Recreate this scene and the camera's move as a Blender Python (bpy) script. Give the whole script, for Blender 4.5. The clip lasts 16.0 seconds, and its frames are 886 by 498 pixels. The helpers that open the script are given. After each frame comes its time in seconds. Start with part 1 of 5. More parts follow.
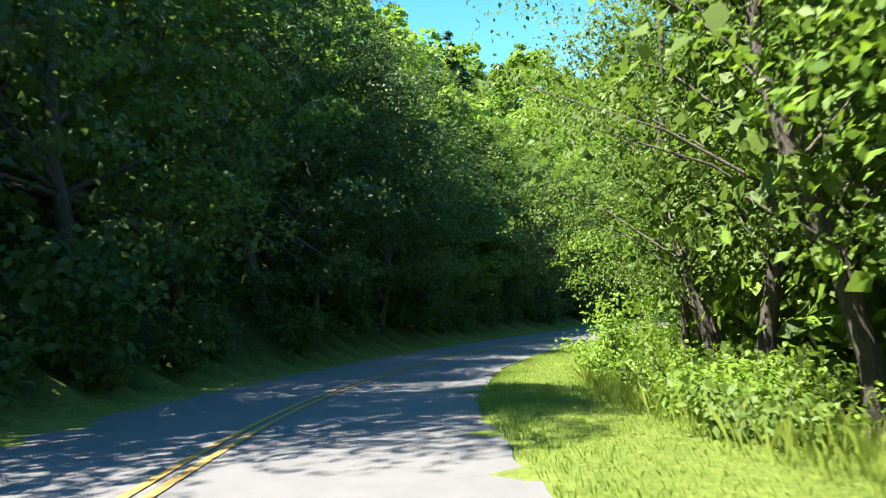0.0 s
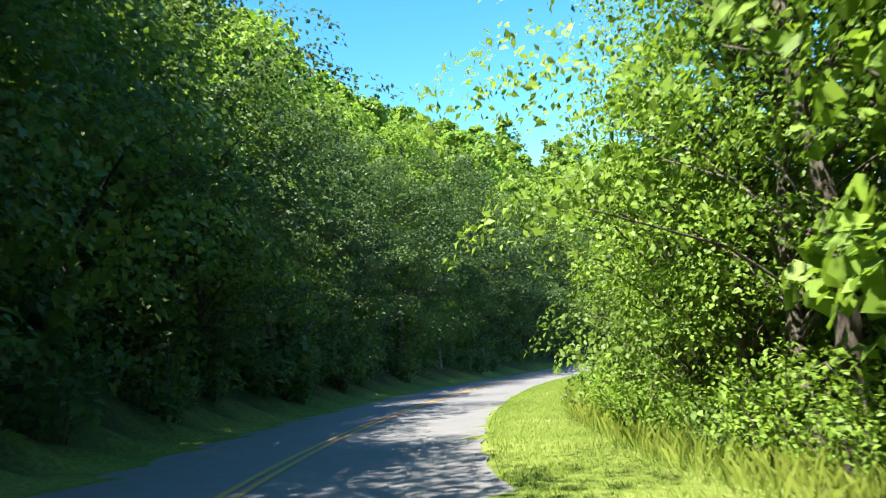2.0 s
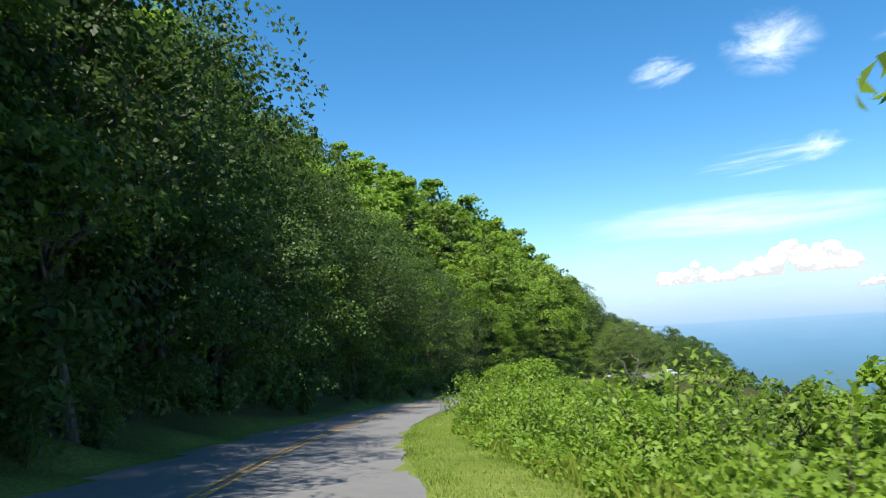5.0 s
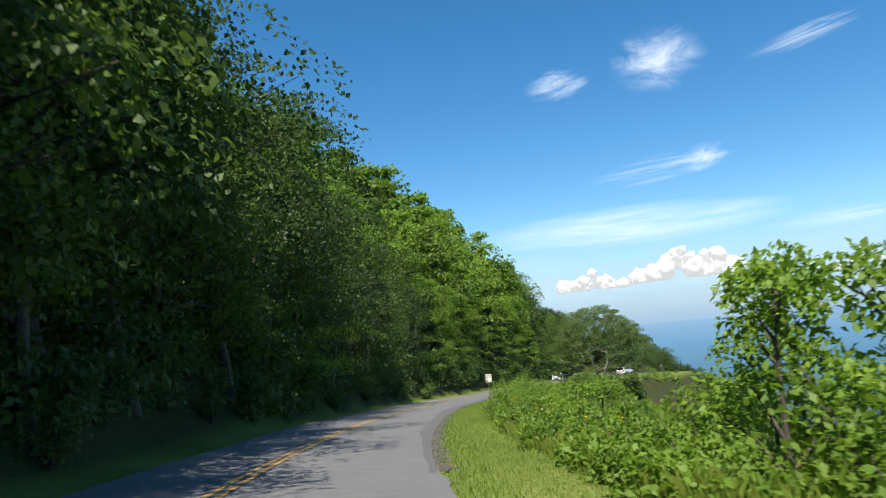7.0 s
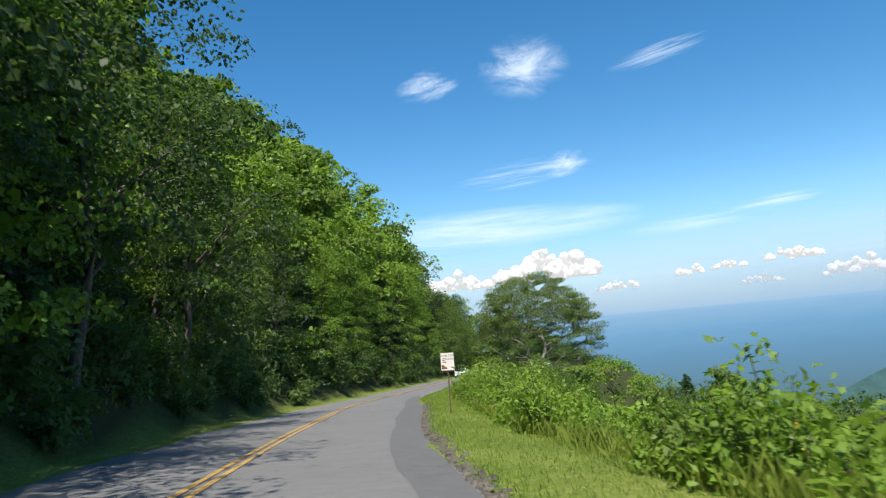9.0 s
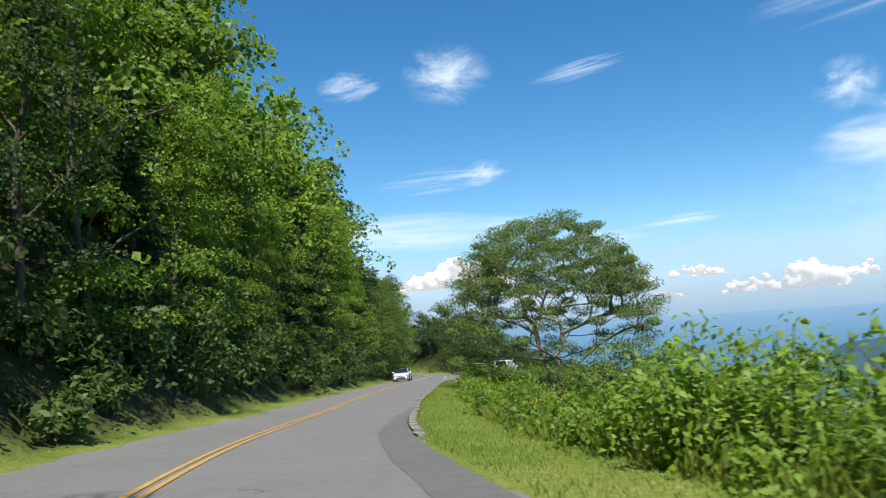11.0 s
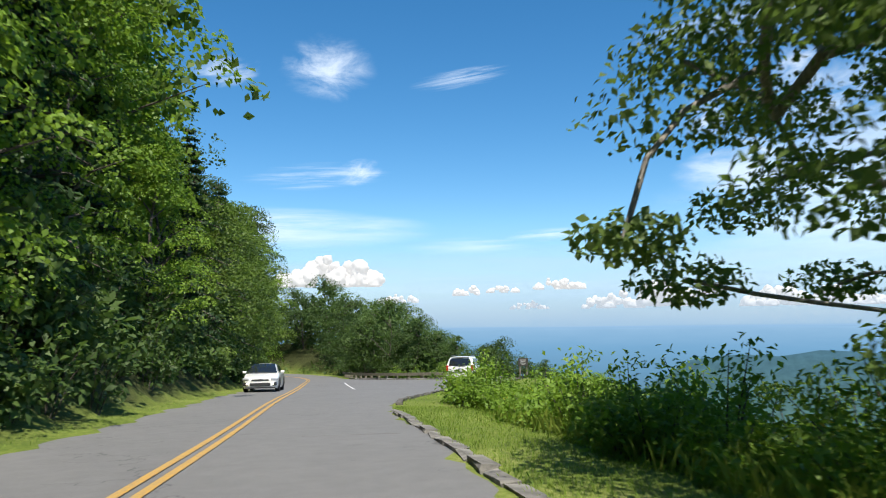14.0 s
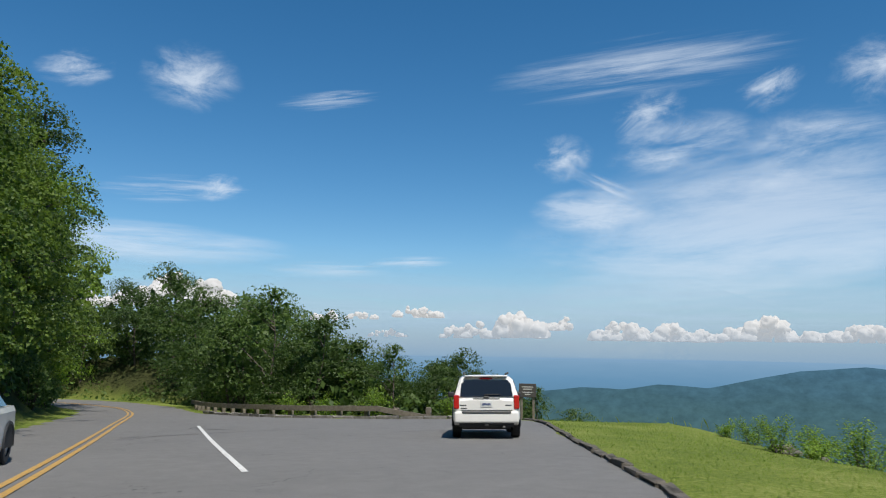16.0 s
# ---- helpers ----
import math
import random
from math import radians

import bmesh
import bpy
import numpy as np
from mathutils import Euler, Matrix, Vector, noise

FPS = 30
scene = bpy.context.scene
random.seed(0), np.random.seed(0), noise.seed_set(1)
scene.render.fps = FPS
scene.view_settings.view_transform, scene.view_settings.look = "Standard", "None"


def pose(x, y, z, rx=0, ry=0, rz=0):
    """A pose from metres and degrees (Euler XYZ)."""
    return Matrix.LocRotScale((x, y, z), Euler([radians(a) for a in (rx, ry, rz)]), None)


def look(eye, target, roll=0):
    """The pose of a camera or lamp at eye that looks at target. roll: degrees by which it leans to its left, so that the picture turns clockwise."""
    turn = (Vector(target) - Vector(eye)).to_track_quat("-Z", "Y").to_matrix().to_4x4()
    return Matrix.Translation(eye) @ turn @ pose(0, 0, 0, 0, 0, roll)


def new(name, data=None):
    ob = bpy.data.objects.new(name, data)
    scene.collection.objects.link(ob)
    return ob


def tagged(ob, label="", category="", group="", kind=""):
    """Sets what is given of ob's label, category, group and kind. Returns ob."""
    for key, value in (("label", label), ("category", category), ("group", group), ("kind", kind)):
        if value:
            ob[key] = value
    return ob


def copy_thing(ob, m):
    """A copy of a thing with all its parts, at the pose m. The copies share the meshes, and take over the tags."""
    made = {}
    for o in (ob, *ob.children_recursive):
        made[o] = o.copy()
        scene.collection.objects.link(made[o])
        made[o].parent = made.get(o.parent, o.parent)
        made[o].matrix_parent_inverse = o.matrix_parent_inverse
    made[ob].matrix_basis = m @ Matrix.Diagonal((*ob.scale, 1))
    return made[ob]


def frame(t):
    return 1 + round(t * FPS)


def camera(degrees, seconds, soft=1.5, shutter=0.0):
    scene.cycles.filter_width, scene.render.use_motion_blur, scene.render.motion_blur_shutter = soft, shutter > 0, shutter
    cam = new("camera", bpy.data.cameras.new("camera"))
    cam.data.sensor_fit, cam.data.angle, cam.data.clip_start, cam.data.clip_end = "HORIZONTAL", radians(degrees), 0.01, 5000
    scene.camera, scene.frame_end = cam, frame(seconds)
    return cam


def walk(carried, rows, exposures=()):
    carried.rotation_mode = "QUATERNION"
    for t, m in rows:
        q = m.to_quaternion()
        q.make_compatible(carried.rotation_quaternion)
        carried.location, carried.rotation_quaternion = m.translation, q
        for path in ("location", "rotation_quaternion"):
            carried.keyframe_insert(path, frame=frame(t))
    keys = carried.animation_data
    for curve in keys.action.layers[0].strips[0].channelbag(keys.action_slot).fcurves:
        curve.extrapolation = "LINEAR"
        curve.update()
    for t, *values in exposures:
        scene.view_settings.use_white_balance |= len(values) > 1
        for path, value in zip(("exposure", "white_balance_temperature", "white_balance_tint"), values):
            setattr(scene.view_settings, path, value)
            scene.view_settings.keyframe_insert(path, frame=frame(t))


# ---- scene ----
cam = camera(62.0, 16.0, soft=1.1, shutter=0.12)


def held(x, y, z, yaw, pitch, roll):
    return pose(x, y, z, 0, 0, yaw) @ pose(0, 0, 0, 90 + pitch) @ pose(0, 0, 0, 0, 0, roll)


PATH = [
    (0.0, held(0.00, 0.00, 1.20, 52.24, 0.14, -4.95)),
    (0.5, held(-6.34, 4.00, 0.39, 44.66, 0.59, -5.63)),
    (1.0, held(-12.09, 8.65, -0.40, 38.89, 1.00, -5.66)),
    (1.5, held(-17.28, 13.89, -1.19, 33.48, 2.65, -5.95)),
    (2.0, held(-21.92, 19.65, -1.96, 28.72, 3.97, -5.93)),
    (2.5, held(-26.07, 25.87, -2.72, 23.12, 3.93, -5.63)),
    (3.0, held(-29.73, 32.50, -3.47, 18.02, 4.45, -5.01)),
    (3.5, held(-32.95, 39.47, -4.21, 14.44, 5.79, -4.65)),
    (4.0, held(-35.74, 46.73, -4.93, 8.72, 5.71, -3.43)),
    (4.5, held(-38.19, 54.13, -5.64, 6.86, 5.93, -3.62)),
    (5.0, held(-40.33, 61.56, -6.35, 5.00, 6.16, -3.80)),
    (5.5, held(-42.17, 69.03, -7.05, 3.15, 6.39, -3.99)),
    (6.0, held(-43.72, 76.53, -7.75, 1.29, 6.61, -4.18)),
    (6.5, held(-44.96, 84.07, -8.45, -0.87, 6.99, -4.36)),
    (7.0, held(-45.90, 91.70, -9.12, -2.74, 6.51, -5.61)),
    (7.5, held(-46.52, 99.48, -9.73, -5.17, 6.08, -6.02)),
    (8.0, held(-46.81, 107.36, -10.31, -7.64, 5.48, -6.33)),
    (8.5, held(-46.77, 115.31, -10.87, -10.10, 5.25, -6.02)),
    (9.0, held(-46.40, 123.32, -11.43, -13.08, 5.57, -5.65)),
    (9.5, held(-45.69, 131.34, -12.00, -15.18, 5.71, -5.19)),
    (10.0, held(-44.64, 139.35, -12.60, -17.70, 5.51, -4.77)),
    (10.5, held(-43.61, 147.35, -13.21, -18.78, 5.50, -4.23)),
    (11.0, held(-42.54, 155.18, -13.79, -19.81, 5.50, -3.69)),
    (11.5, held(-41.17, 162.77, -14.34, -20.84, 5.49, -3.15)),
    (12.0, held(-39.40, 170.07, -14.86, -21.87, 5.49, -2.61)),
    (12.5, held(-37.35, 177.11, -15.34, -22.96, 5.48, -2.07)),
    (13.0, held(-35.24, 184.06, -15.80, -23.87, 5.75, -1.56)),
    (13.5, held(-32.92, 190.93, -16.24, -26.17, 5.44, -1.37)),
    (14.0, held(-30.45, 197.70, -16.66, -29.88, 5.36, -0.70)),
    (14.5, held(-27.91, 204.32, -17.07, -33.48, 6.16, -0.02)),
    (15.0, held(-25.36, 210.78, -17.48, -38.69, 6.34, -0.14)),
    (15.5, held(-22.86, 217.04, -17.89, -39.87, 6.56, 0.67)),
    (16.0, held(-20.49, 223.08, -18.31, -40.73, 7.50, 1.10)),
]
walk(cam, PATH, exposures=[(0.0, 2.1), (0.6, 2.1), (1.0, 1.4), (1.5, 2.4), (2.0, 2.05), (2.5, 1.9), (3.0, 1.75), (3.5, 1.5), (4.0, 1.3), (6.5, 0.6), (9.0, 0.6), (12.5, 0.55), (13.3, 0.6), (14.0, 0.6), (14.5, 0.15), (15.0, 0.1), (16.0, 0.08)])

# ---- world, sun ----
SUN_TRAVEL = 12.0   # compass direction in which the light travels, degrees clockwise from +y
SUN_HEIGHT = 61.0
world = bpy.data.worlds.new("sky")
scene.world = world
world.use_nodes = True
wn = world.node_tree.nodes
sky = wn.new("ShaderNodeTexSky")
sky.sky_type, sky.sun_disc = "NISHITA", False
sky.sun_elevation = radians(SUN_HEIGHT)
sky.sun_rotation = radians(SUN_TRAVEL + 180)
sky.altitude, sky.air_density, sky.dust_density, sky.ozone_density = 1100, 1.0, 0.0, 3.0
tone = wn.new("ShaderNodeHueSaturation")
tone.inputs["Saturation"].default_value = 1.3
tone.inputs["Hue"].default_value = 0.494
world.node_tree.links.new(sky.outputs[0], tone.inputs["Color"])
world.node_tree.links.new(tone.outputs[0], wn["Background"].inputs[0])
wn["Background"].inputs[1].default_value = 0.105
sun_data = bpy.data.lights.new("sun", "SUN")
sun_data.energy, sun_data.angle, sun_data.color = 5.0, radians(0.55), (1.0, 0.95, 0.86)
sun = new("sun", sun_data)
sd = Vector((math.sin(radians(SUN_TRAVEL)) * math.cos(radians(SUN_HEIGHT)), math.cos(radians(SUN_TRAVEL)) * math.cos(radians(SUN_HEIGHT)), -math.sin(radians(SUN_HEIGHT))))
sun.matrix_world = look((-40, 100, 80), Vector((-40, 100, 80)) + sd)
scene.view_settings.exposure = 0.0

# ---- materials ----
def material(name, rough=0.7, metal=0.0):
    m = bpy.data.materials.new(name)
    m.use_nodes = True
    b = m.node_tree.nodes["Principled BSDF"]
    b.inputs["Roughness"].default_value, b.inputs["Metallic"].default_value = rough, metal
    return m, m.node_tree.nodes, m.node_tree.links, b


def coords(nodes, links, kind="Object", scale=(1, 1, 1)):
    tc = nodes.new("ShaderNodeTexCoord")
    mp = nodes.new("ShaderNodeMapping")
    mp.inputs["Scale"].default_value = scale
    links.new(tc.outputs[kind], mp.inputs[0])
    return mp.outputs[0]


def noise_tex(nodes, links, vec, scale, detail=4, rough=0.6):
    n = nodes.new("ShaderNodeTexNoise")
    n.inputs["Scale"].default_value, n.inputs["Detail"].default_value, n.inputs["Roughness"].default_value = scale, detail, rough
    links.new(vec, n.inputs["Vector"])
    return n.outputs["Fac"]


def ramp(nodes, links, fac, stops):
    r = nodes.new("ShaderNodeValToRGB")
    els = r.color_ramp.elements
    while len(els) < len(stops):
        els.new(0.5)
    for e, (p, c) in zip(els, stops):
        e.position, e.color = p, (*c, 1) if len(c) == 3 else c
    links.new(fac, r.inputs[0])
    return r.outputs[0]


def mixc(nodes, links, fac, a, b, kind="MIX"):
    m = nodes.new("ShaderNodeMix")
    m.data_type, m.blend_type = "RGBA", kind
    for sock, v in ((m.inputs[0], fac), (m.inputs[6], a), (m.inputs[7], b)):
        if hasattr(v, "is_output"):
            links.new(v, sock)
        elif isinstance(v, tuple):
            sock.default_value = (*v, 1)
        else:
            sock.default_value = v
    return m.outputs[2]


def maths(nodes, links, op, a, b=0.0, clamp=False):
    m = nodes.new("ShaderNodeMath")
    m.operation, m.use_clamp = op, clamp
    for sock, v in zip(m.inputs, (a, b)):
        if hasattr(v, "is_output"):
            links.new(v, sock)
        else:
            sock.default_value = v
    return m.outputs[0]


def bump(nodes, links, bsdf, height, strength, distance=0.02):
    b = nodes.new("ShaderNodeBump")
    b.inputs["Strength"].default_value, b.inputs["Distance"].default_value = strength, distance
    links.new(height, b.inputs["Height"])
    links.new(b.outputs[0], bsdf.inputs["Normal"])


def leaf_material(name, dark, light, glow):
    """Leaves: matt with light coming through, each leaf and each plant a little different."""
    m, n, l, b = material(name, 0.55)
    geo, info = n.new("ShaderNodeNewGeometry"), n.new("ShaderNodeObjectInfo")
    tuft = noise_tex(n, l, coords(n, l, "Object"), 0.9, 2, 0.5)
    own = maths(n, l, "ADD", maths(n, l, "MULTIPLY", geo.outputs["Random Per Island"], 0.32), maths(n, l, "MULTIPLY", info.outputs["Random"], 0.36))
    mixed = maths(n, l, "ADD", own, maths(n, l, "MULTIPLY", maths(n, l, "SUBTRACT", tuft, 0.28, True), 0.75))
    col = ramp(n, l, mixed, [(0.08, dark), (0.9, light)])
    l.new(col, b.inputs["Base Color"])
    b.inputs["Specular IOR Level"].default_value = 0.35
    tr = n.new("ShaderNodeBsdfTranslucent")
    l.new(mixc(n, l, 0.5, col, glow), tr.inputs[0])
    mx = n.new("ShaderNodeMixShader")
    mx.inputs[0].default_value = 0.42
    l.new(b.outputs[0], mx.inputs[1])
    l.new(tr.outputs[0], mx.inputs[2])
    l.new(mx.outputs[0], n["Material Output"].inputs[0])
    return m


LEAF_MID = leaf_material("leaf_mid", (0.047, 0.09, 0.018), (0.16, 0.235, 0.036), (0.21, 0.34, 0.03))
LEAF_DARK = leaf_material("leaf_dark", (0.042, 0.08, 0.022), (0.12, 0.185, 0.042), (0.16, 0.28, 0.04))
# shade of the near roadside and knoll crowns put into the leaf colour
LEAF_SHADED = leaf_material("leaf_shaded", (0.026, 0.052, 0.014), (0.08, 0.13, 0.03), (0.10, 0.19, 0.03))
# yellow-green leaves; sunlight on lit crowns is put into the colour too
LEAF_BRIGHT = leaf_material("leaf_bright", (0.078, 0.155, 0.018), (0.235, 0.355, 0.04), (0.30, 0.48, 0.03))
LEAF_OAK = leaf_material("leaf_oak", (0.055, 0.10, 0.026), (0.155, 0.22, 0.05), (0.20, 0.33, 0.04))
NEEDLE = leaf_material("needle", (0.022, 0.05, 0.02), (0.06, 0.11, 0.03), (0.07, 0.14, 0.03))
GRASS = leaf_material("grass_blade", (0.11, 0.19, 0.025), (0.25, 0.34, 0.05), (0.3, 0.45, 0.06))
WEED = leaf_material("weed", (0.12, 0.18, 0.025), (0.30, 0.35, 0.06), (0.36, 0.45, 0.05))
FLOWER = leaf_material("flower", (0.5, 0.36, 0.02), (0.75, 0.55, 0.05), (0.7, 0.5, 0.05))


def bark_material(name, a, c):
    m, n, l, b = material(name, 0.9)
    v = coords(n, l, "Object", (6, 6, 1.2))
    f = noise_tex(n, l, v, 3.0, 6, 0.7)
    l.new(ramp(n, l, f, [(0.3, a), (0.7, c)]), b.inputs["Base Color"])
    bump(n, l, b, f, 0.8, 0.03)
    return m


BARK = bark_material("bark", (0.035, 0.028, 0.022), (0.15, 0.125, 0.10))
BARK_PALE = bark_material("bark_pale", (0.11, 0.095, 0.08), (0.36, 0.33, 0.29))


def asphalt_material(name, a, c, patches):
    m, n, l, b = material(name, 0.85)
    v = coords(n, l)
    grain = noise_tex(n, l, v, 160, 2, 0.5)
    wide = noise_tex(n, l, v, 0.35, 4, 0.6)
    mid = noise_tex(n, l, v, 3.0, 5, 0.65)
    col = ramp(n, l, mid, [(0.3, a), (0.7, c)])
    col = mixc(n, l, maths(n, l, "MULTIPLY", wide, patches), col, (0.075, 0.075, 0.078))
    col = mixc(n, l, 0.35, col, ramp(n, l, grain, [(0.3, (0.05, 0.05, 0.05)), (0.75, (0.42, 0.41, 0.40))]), "OVERLAY")
    wob = n.new("ShaderNodeVectorMath")
    wob.operation = "ADD"
    l.new(v, wob.inputs[0])
    nz = n.new("ShaderNodeTexNoise")
    nz.inputs["Scale"].default_value = 2.5
    l.new(v, nz.inputs["Vector"])
    l.new(nz.outputs["Color"], wob.inputs[1])
    cr = n.new("ShaderNodeTexVoronoi")
    cr.feature = "DISTANCE_TO_EDGE"
    cr.inputs["Scale"].default_value = 0.42
    l.new(wob.outputs[0], cr.inputs["Vector"])
    crack = maths(n, l, "LESS_THAN", cr.outputs["Distance"], 0.0045)
    crack = maths(n, l, "MULTIPLY", crack, maths(n, l, "GREATER_THAN", wide, 0.56))
    col = mixc(n, l, maths(n, l, "MULTIPLY", crack, 0.7), col, (0.03, 0.03, 0.03))
    l.new(col, b.inputs["Base Color"])
    bump(n, l, b, grain, 0.35, 0.004)
    return m


ASPHALT = asphalt_material("asphalt", (0.18, 0.175, 0.17), (0.225, 0.219, 0.212), 0.35)
ASPHALT_DARK = asphalt_material("asphalt_dark", (0.125, 0.121, 0.118), (0.165, 0.16, 0.155), 0.33)


def paint_material(name, colour, worn):
    m, n, l, b = material(name, 0.6)
    v = coords(n, l)
    f = noise_tex(n, l, v, 14, 6, 0.75)
    l.new(mixc(n, l, ramp(n, l, f, [(0.45, (0, 0, 0)), (0.62, (0.85, 0.85, 0.85))]), colour, worn), b.inputs["Base Color"])
    return m


YELLOW = paint_material("yellow_paint", (0.48, 0.275, 0.05), (0.26, 0.2, 0.13))
WHITE_PAINT = paint_material("white_paint", (0.72, 0.71, 0.68), (0.35, 0.34, 0.33))


def ground_material():
    m, n, l, b = material("ground_cover", 0.95)
    v = coords(n, l)
    at = n.new("ShaderNodeAttribute")
    at.attribute_name = "turf"
    fine = noise_tex(n, l, v, 9.0, 5, 0.7)
    wide = noise_tex(n, l, v, 0.3, 4, 0.6)
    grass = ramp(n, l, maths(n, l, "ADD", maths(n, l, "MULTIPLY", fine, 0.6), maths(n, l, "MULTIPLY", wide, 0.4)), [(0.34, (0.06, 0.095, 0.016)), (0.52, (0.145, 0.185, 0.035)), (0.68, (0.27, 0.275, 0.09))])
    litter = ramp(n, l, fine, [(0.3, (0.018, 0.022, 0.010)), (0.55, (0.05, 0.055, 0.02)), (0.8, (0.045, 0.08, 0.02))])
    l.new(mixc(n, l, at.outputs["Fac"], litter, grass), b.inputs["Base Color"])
    b.inputs["Specular IOR Level"].default_value = 0.1
    bump(n, l, b, fine, 0.7, 0.08)
    return m


GROUND = ground_material()


def plain(name, colour, rough=0.6, metal=0.0, spots=0.12, scale=8.0, coat=0.0):
    m, n, l, b = material(name, rough, metal)
    v = coords(n, l)
    f = noise_tex(n, l, v, scale, 5, 0.65)
    dark = tuple(c * (1 - 2 * spots) for c in colour)
    l.new(ramp(n, l, f, [(0.3, dark), (0.65, colour)]), b.inputs["Base Color"])
    b.inputs["Coat Weight"].default_value = coat
    return m


STONE = plain("kerb_stone", (0.23, 0.215, 0.19), 0.95, 0, 0.36, 4.0)
KERB_DARK = plain("kerb_dark", (0.13, 0.115, 0.095), 0.95, 0, 0.38, 5.0)
TIMBER = plain("weathered_timber", (0.22, 0.19, 0.15), 0.9, 0, 0.25, 6.0)
ROCK = plain("rock", (0.22, 0.20, 0.17), 0.95, 0, 0.3, 3.0)

# ---- the lie of the land ----
ROAD = [
    (40.80, -18.20, 4.53), (12.20, -8.90, 1.53), (-1.10, -1.90, 0.03), (-13.60, 7.00, -1.58), (-23.70, 18.30, -3.14),
    (-31.70, 31.50, -4.64), (-37.80, 46.00, -6.10), (-42.50, 61.00, -7.52), (-45.90, 76.10, -8.93), (-48.23, 91.49, -10.29),
    (-49.20, 107.30, -11.48), (-48.69, 123.51, -12.60), (-47.04, 139.74, -13.80), (-44.79, 155.61, -15.01), (-41.95, 170.71, -16.10),
    (-37.14, 184.73, -17.05), (-32.24, 198.54, -17.91), (-27.11, 211.59, -18.73), (-22.44, 223.91, -19.56), (-17.24, 236.91, -20.44),
    (-11.54, 251.81, -21.45), (-5.34, 268.71, -22.58), (-2.84, 280.71, -23.21), (-4.44, 292.11, -23.59), (-12.04, 302.71, -23.84),
    (-27.94, 311.31, -23.97),
]
LANE = 3.25
LOT0 = np.array((-20.49, 223.08))
AHEAD, ASIDE = np.array((0.3746, 0.9272)), np.array((0.9272, -0.3746))


def lot_xy(fwd, right):
    return LOT0 + AHEAD * fwd + ASIDE * right


LOT = [(-14, 1.3), (-9, 1.5), (-4, 1.85), (-1.5, 2.3), (1.0, 3.1), (5.5, 4.55), (8.5, 5.9), (12.0, 7.3), (18.2, 9.8), (22.5, 11.6), (26.5, 13.2), (29.4, 14.0), (31.4, 13.2), (32.2, 11.2), (33.2, 8.5), (37.0, 4.2), (44.5, 1.0), (52.0, -0.5), (44.0, -1.4), (30.0, -0.9), (10.0, -0.3), (-14.0, -0.4)]
LOT_XY = np.array([lot_xy(*p) for p in LOT])


def smooth_line(points, step):
    """A Catmull-Rom line through the points, resampled evenly."""
    p = np.array(points, float)
    p = np.vstack([2 * p[0] - p[1], p, 2 * p[-1] - p[-2]])
    out = []
    for i in range(1, len(p) - 2):
        u = np.linspace(0, 1, 40, endpoint=False)[:, None]
        out.append(0.5 * (2 * p[i] + (p[i + 1] - p[i - 1]) * u + (2 * p[i - 1] - 5 * p[i] + 4 * p[i + 1] - p[i + 2]) * u ** 2 + (3 * p[i] - p[i - 1] - 3 * p[i + 1] + p[i + 2]) * u ** 3))
    q = np.vstack(out + [p[-2:-1]])
    s = np.concatenate([[0], np.cumsum(np.linalg.norm(np.diff(q, axis=0), axis=1))])
    t = np.arange(0, s[-1], step)
    return np.stack([np.interp(t, s, q[:, k]) for k in range(q.shape[1])], 1)


LINE = smooth_line(ROAD, 0.5)
DIRS = np.gradient(LINE[:, :2], axis=0)
DIRS /= np.linalg.norm(DIRS, axis=1)[:, None]
RIGHTS = np.stack([DIRS[:, 1], -DIRS[:, 0]], 1)
WIDE = np.interp(LINE[:, 1], (0, 95, 112, 125, 140, 147, 153, 160, 168, 176, 186, 200, 214), (3.3, 3.3, 3.5, 3.6, 3.6, 3.9, 4.2, 4.35, 4.1, 3.7, 3.4, 3.7, 3.5))
WIDE_LEFT = np.interp(LINE[:, 1], (0, 12, 25, 95, 130, 141, 150, 162, 178, 190, 205, 300), (3.75, 3.5, 3.25, 3.3, 3.4, 3.7, 4.0, 4.0, 3.4, 3.1, 2.9, 3.0))
BANK = np.interp(LINE[:, 1], (0, 125, 175), (0.035, 0.035, 0.0))


def soft(x):
    x = np.clip(x, 0, 1)
    return x * x * (3 - 2 * x)


def station(x, y):
    """For each place: the road's height, banking, y and right-hand width nearest to it, and the distance to the right of the centre line."""
    p = np.stack([np.ravel(x), np.ravel(y)], 1)
    near = LINE[::2]
    vals = np.stack([near[:, 2], BANK[::2], near[:, 1], WIDE[::2], WIDE_LEFT[::2]], 1)
    got, side = np.empty((len(p), 5)), np.empty(len(p))
    for a in range(0, len(p), 4000):
        q = p[a:a + 4000]
        d = np.sqrt(((q[:, None, :] - near[None, :, :2]) ** 2).sum(2))
        k = d.argmin(1)
        m = d[np.arange(len(q)), k][:, None]
        wt = np.exp(-(d - m) / (0.10 * m + 0.03))
        got[a:a + 4000] = (wt @ vals) / wt.sum(1, keepdims=True)
        sgn = ((q - near[k, :2]) * RIGHTS[::2][k]).sum(1)
        side[a:a + 4000] = np.where(np.abs(sgn) < 12, sgn, np.sign(sgn) * m[:, 0])
    return got, side


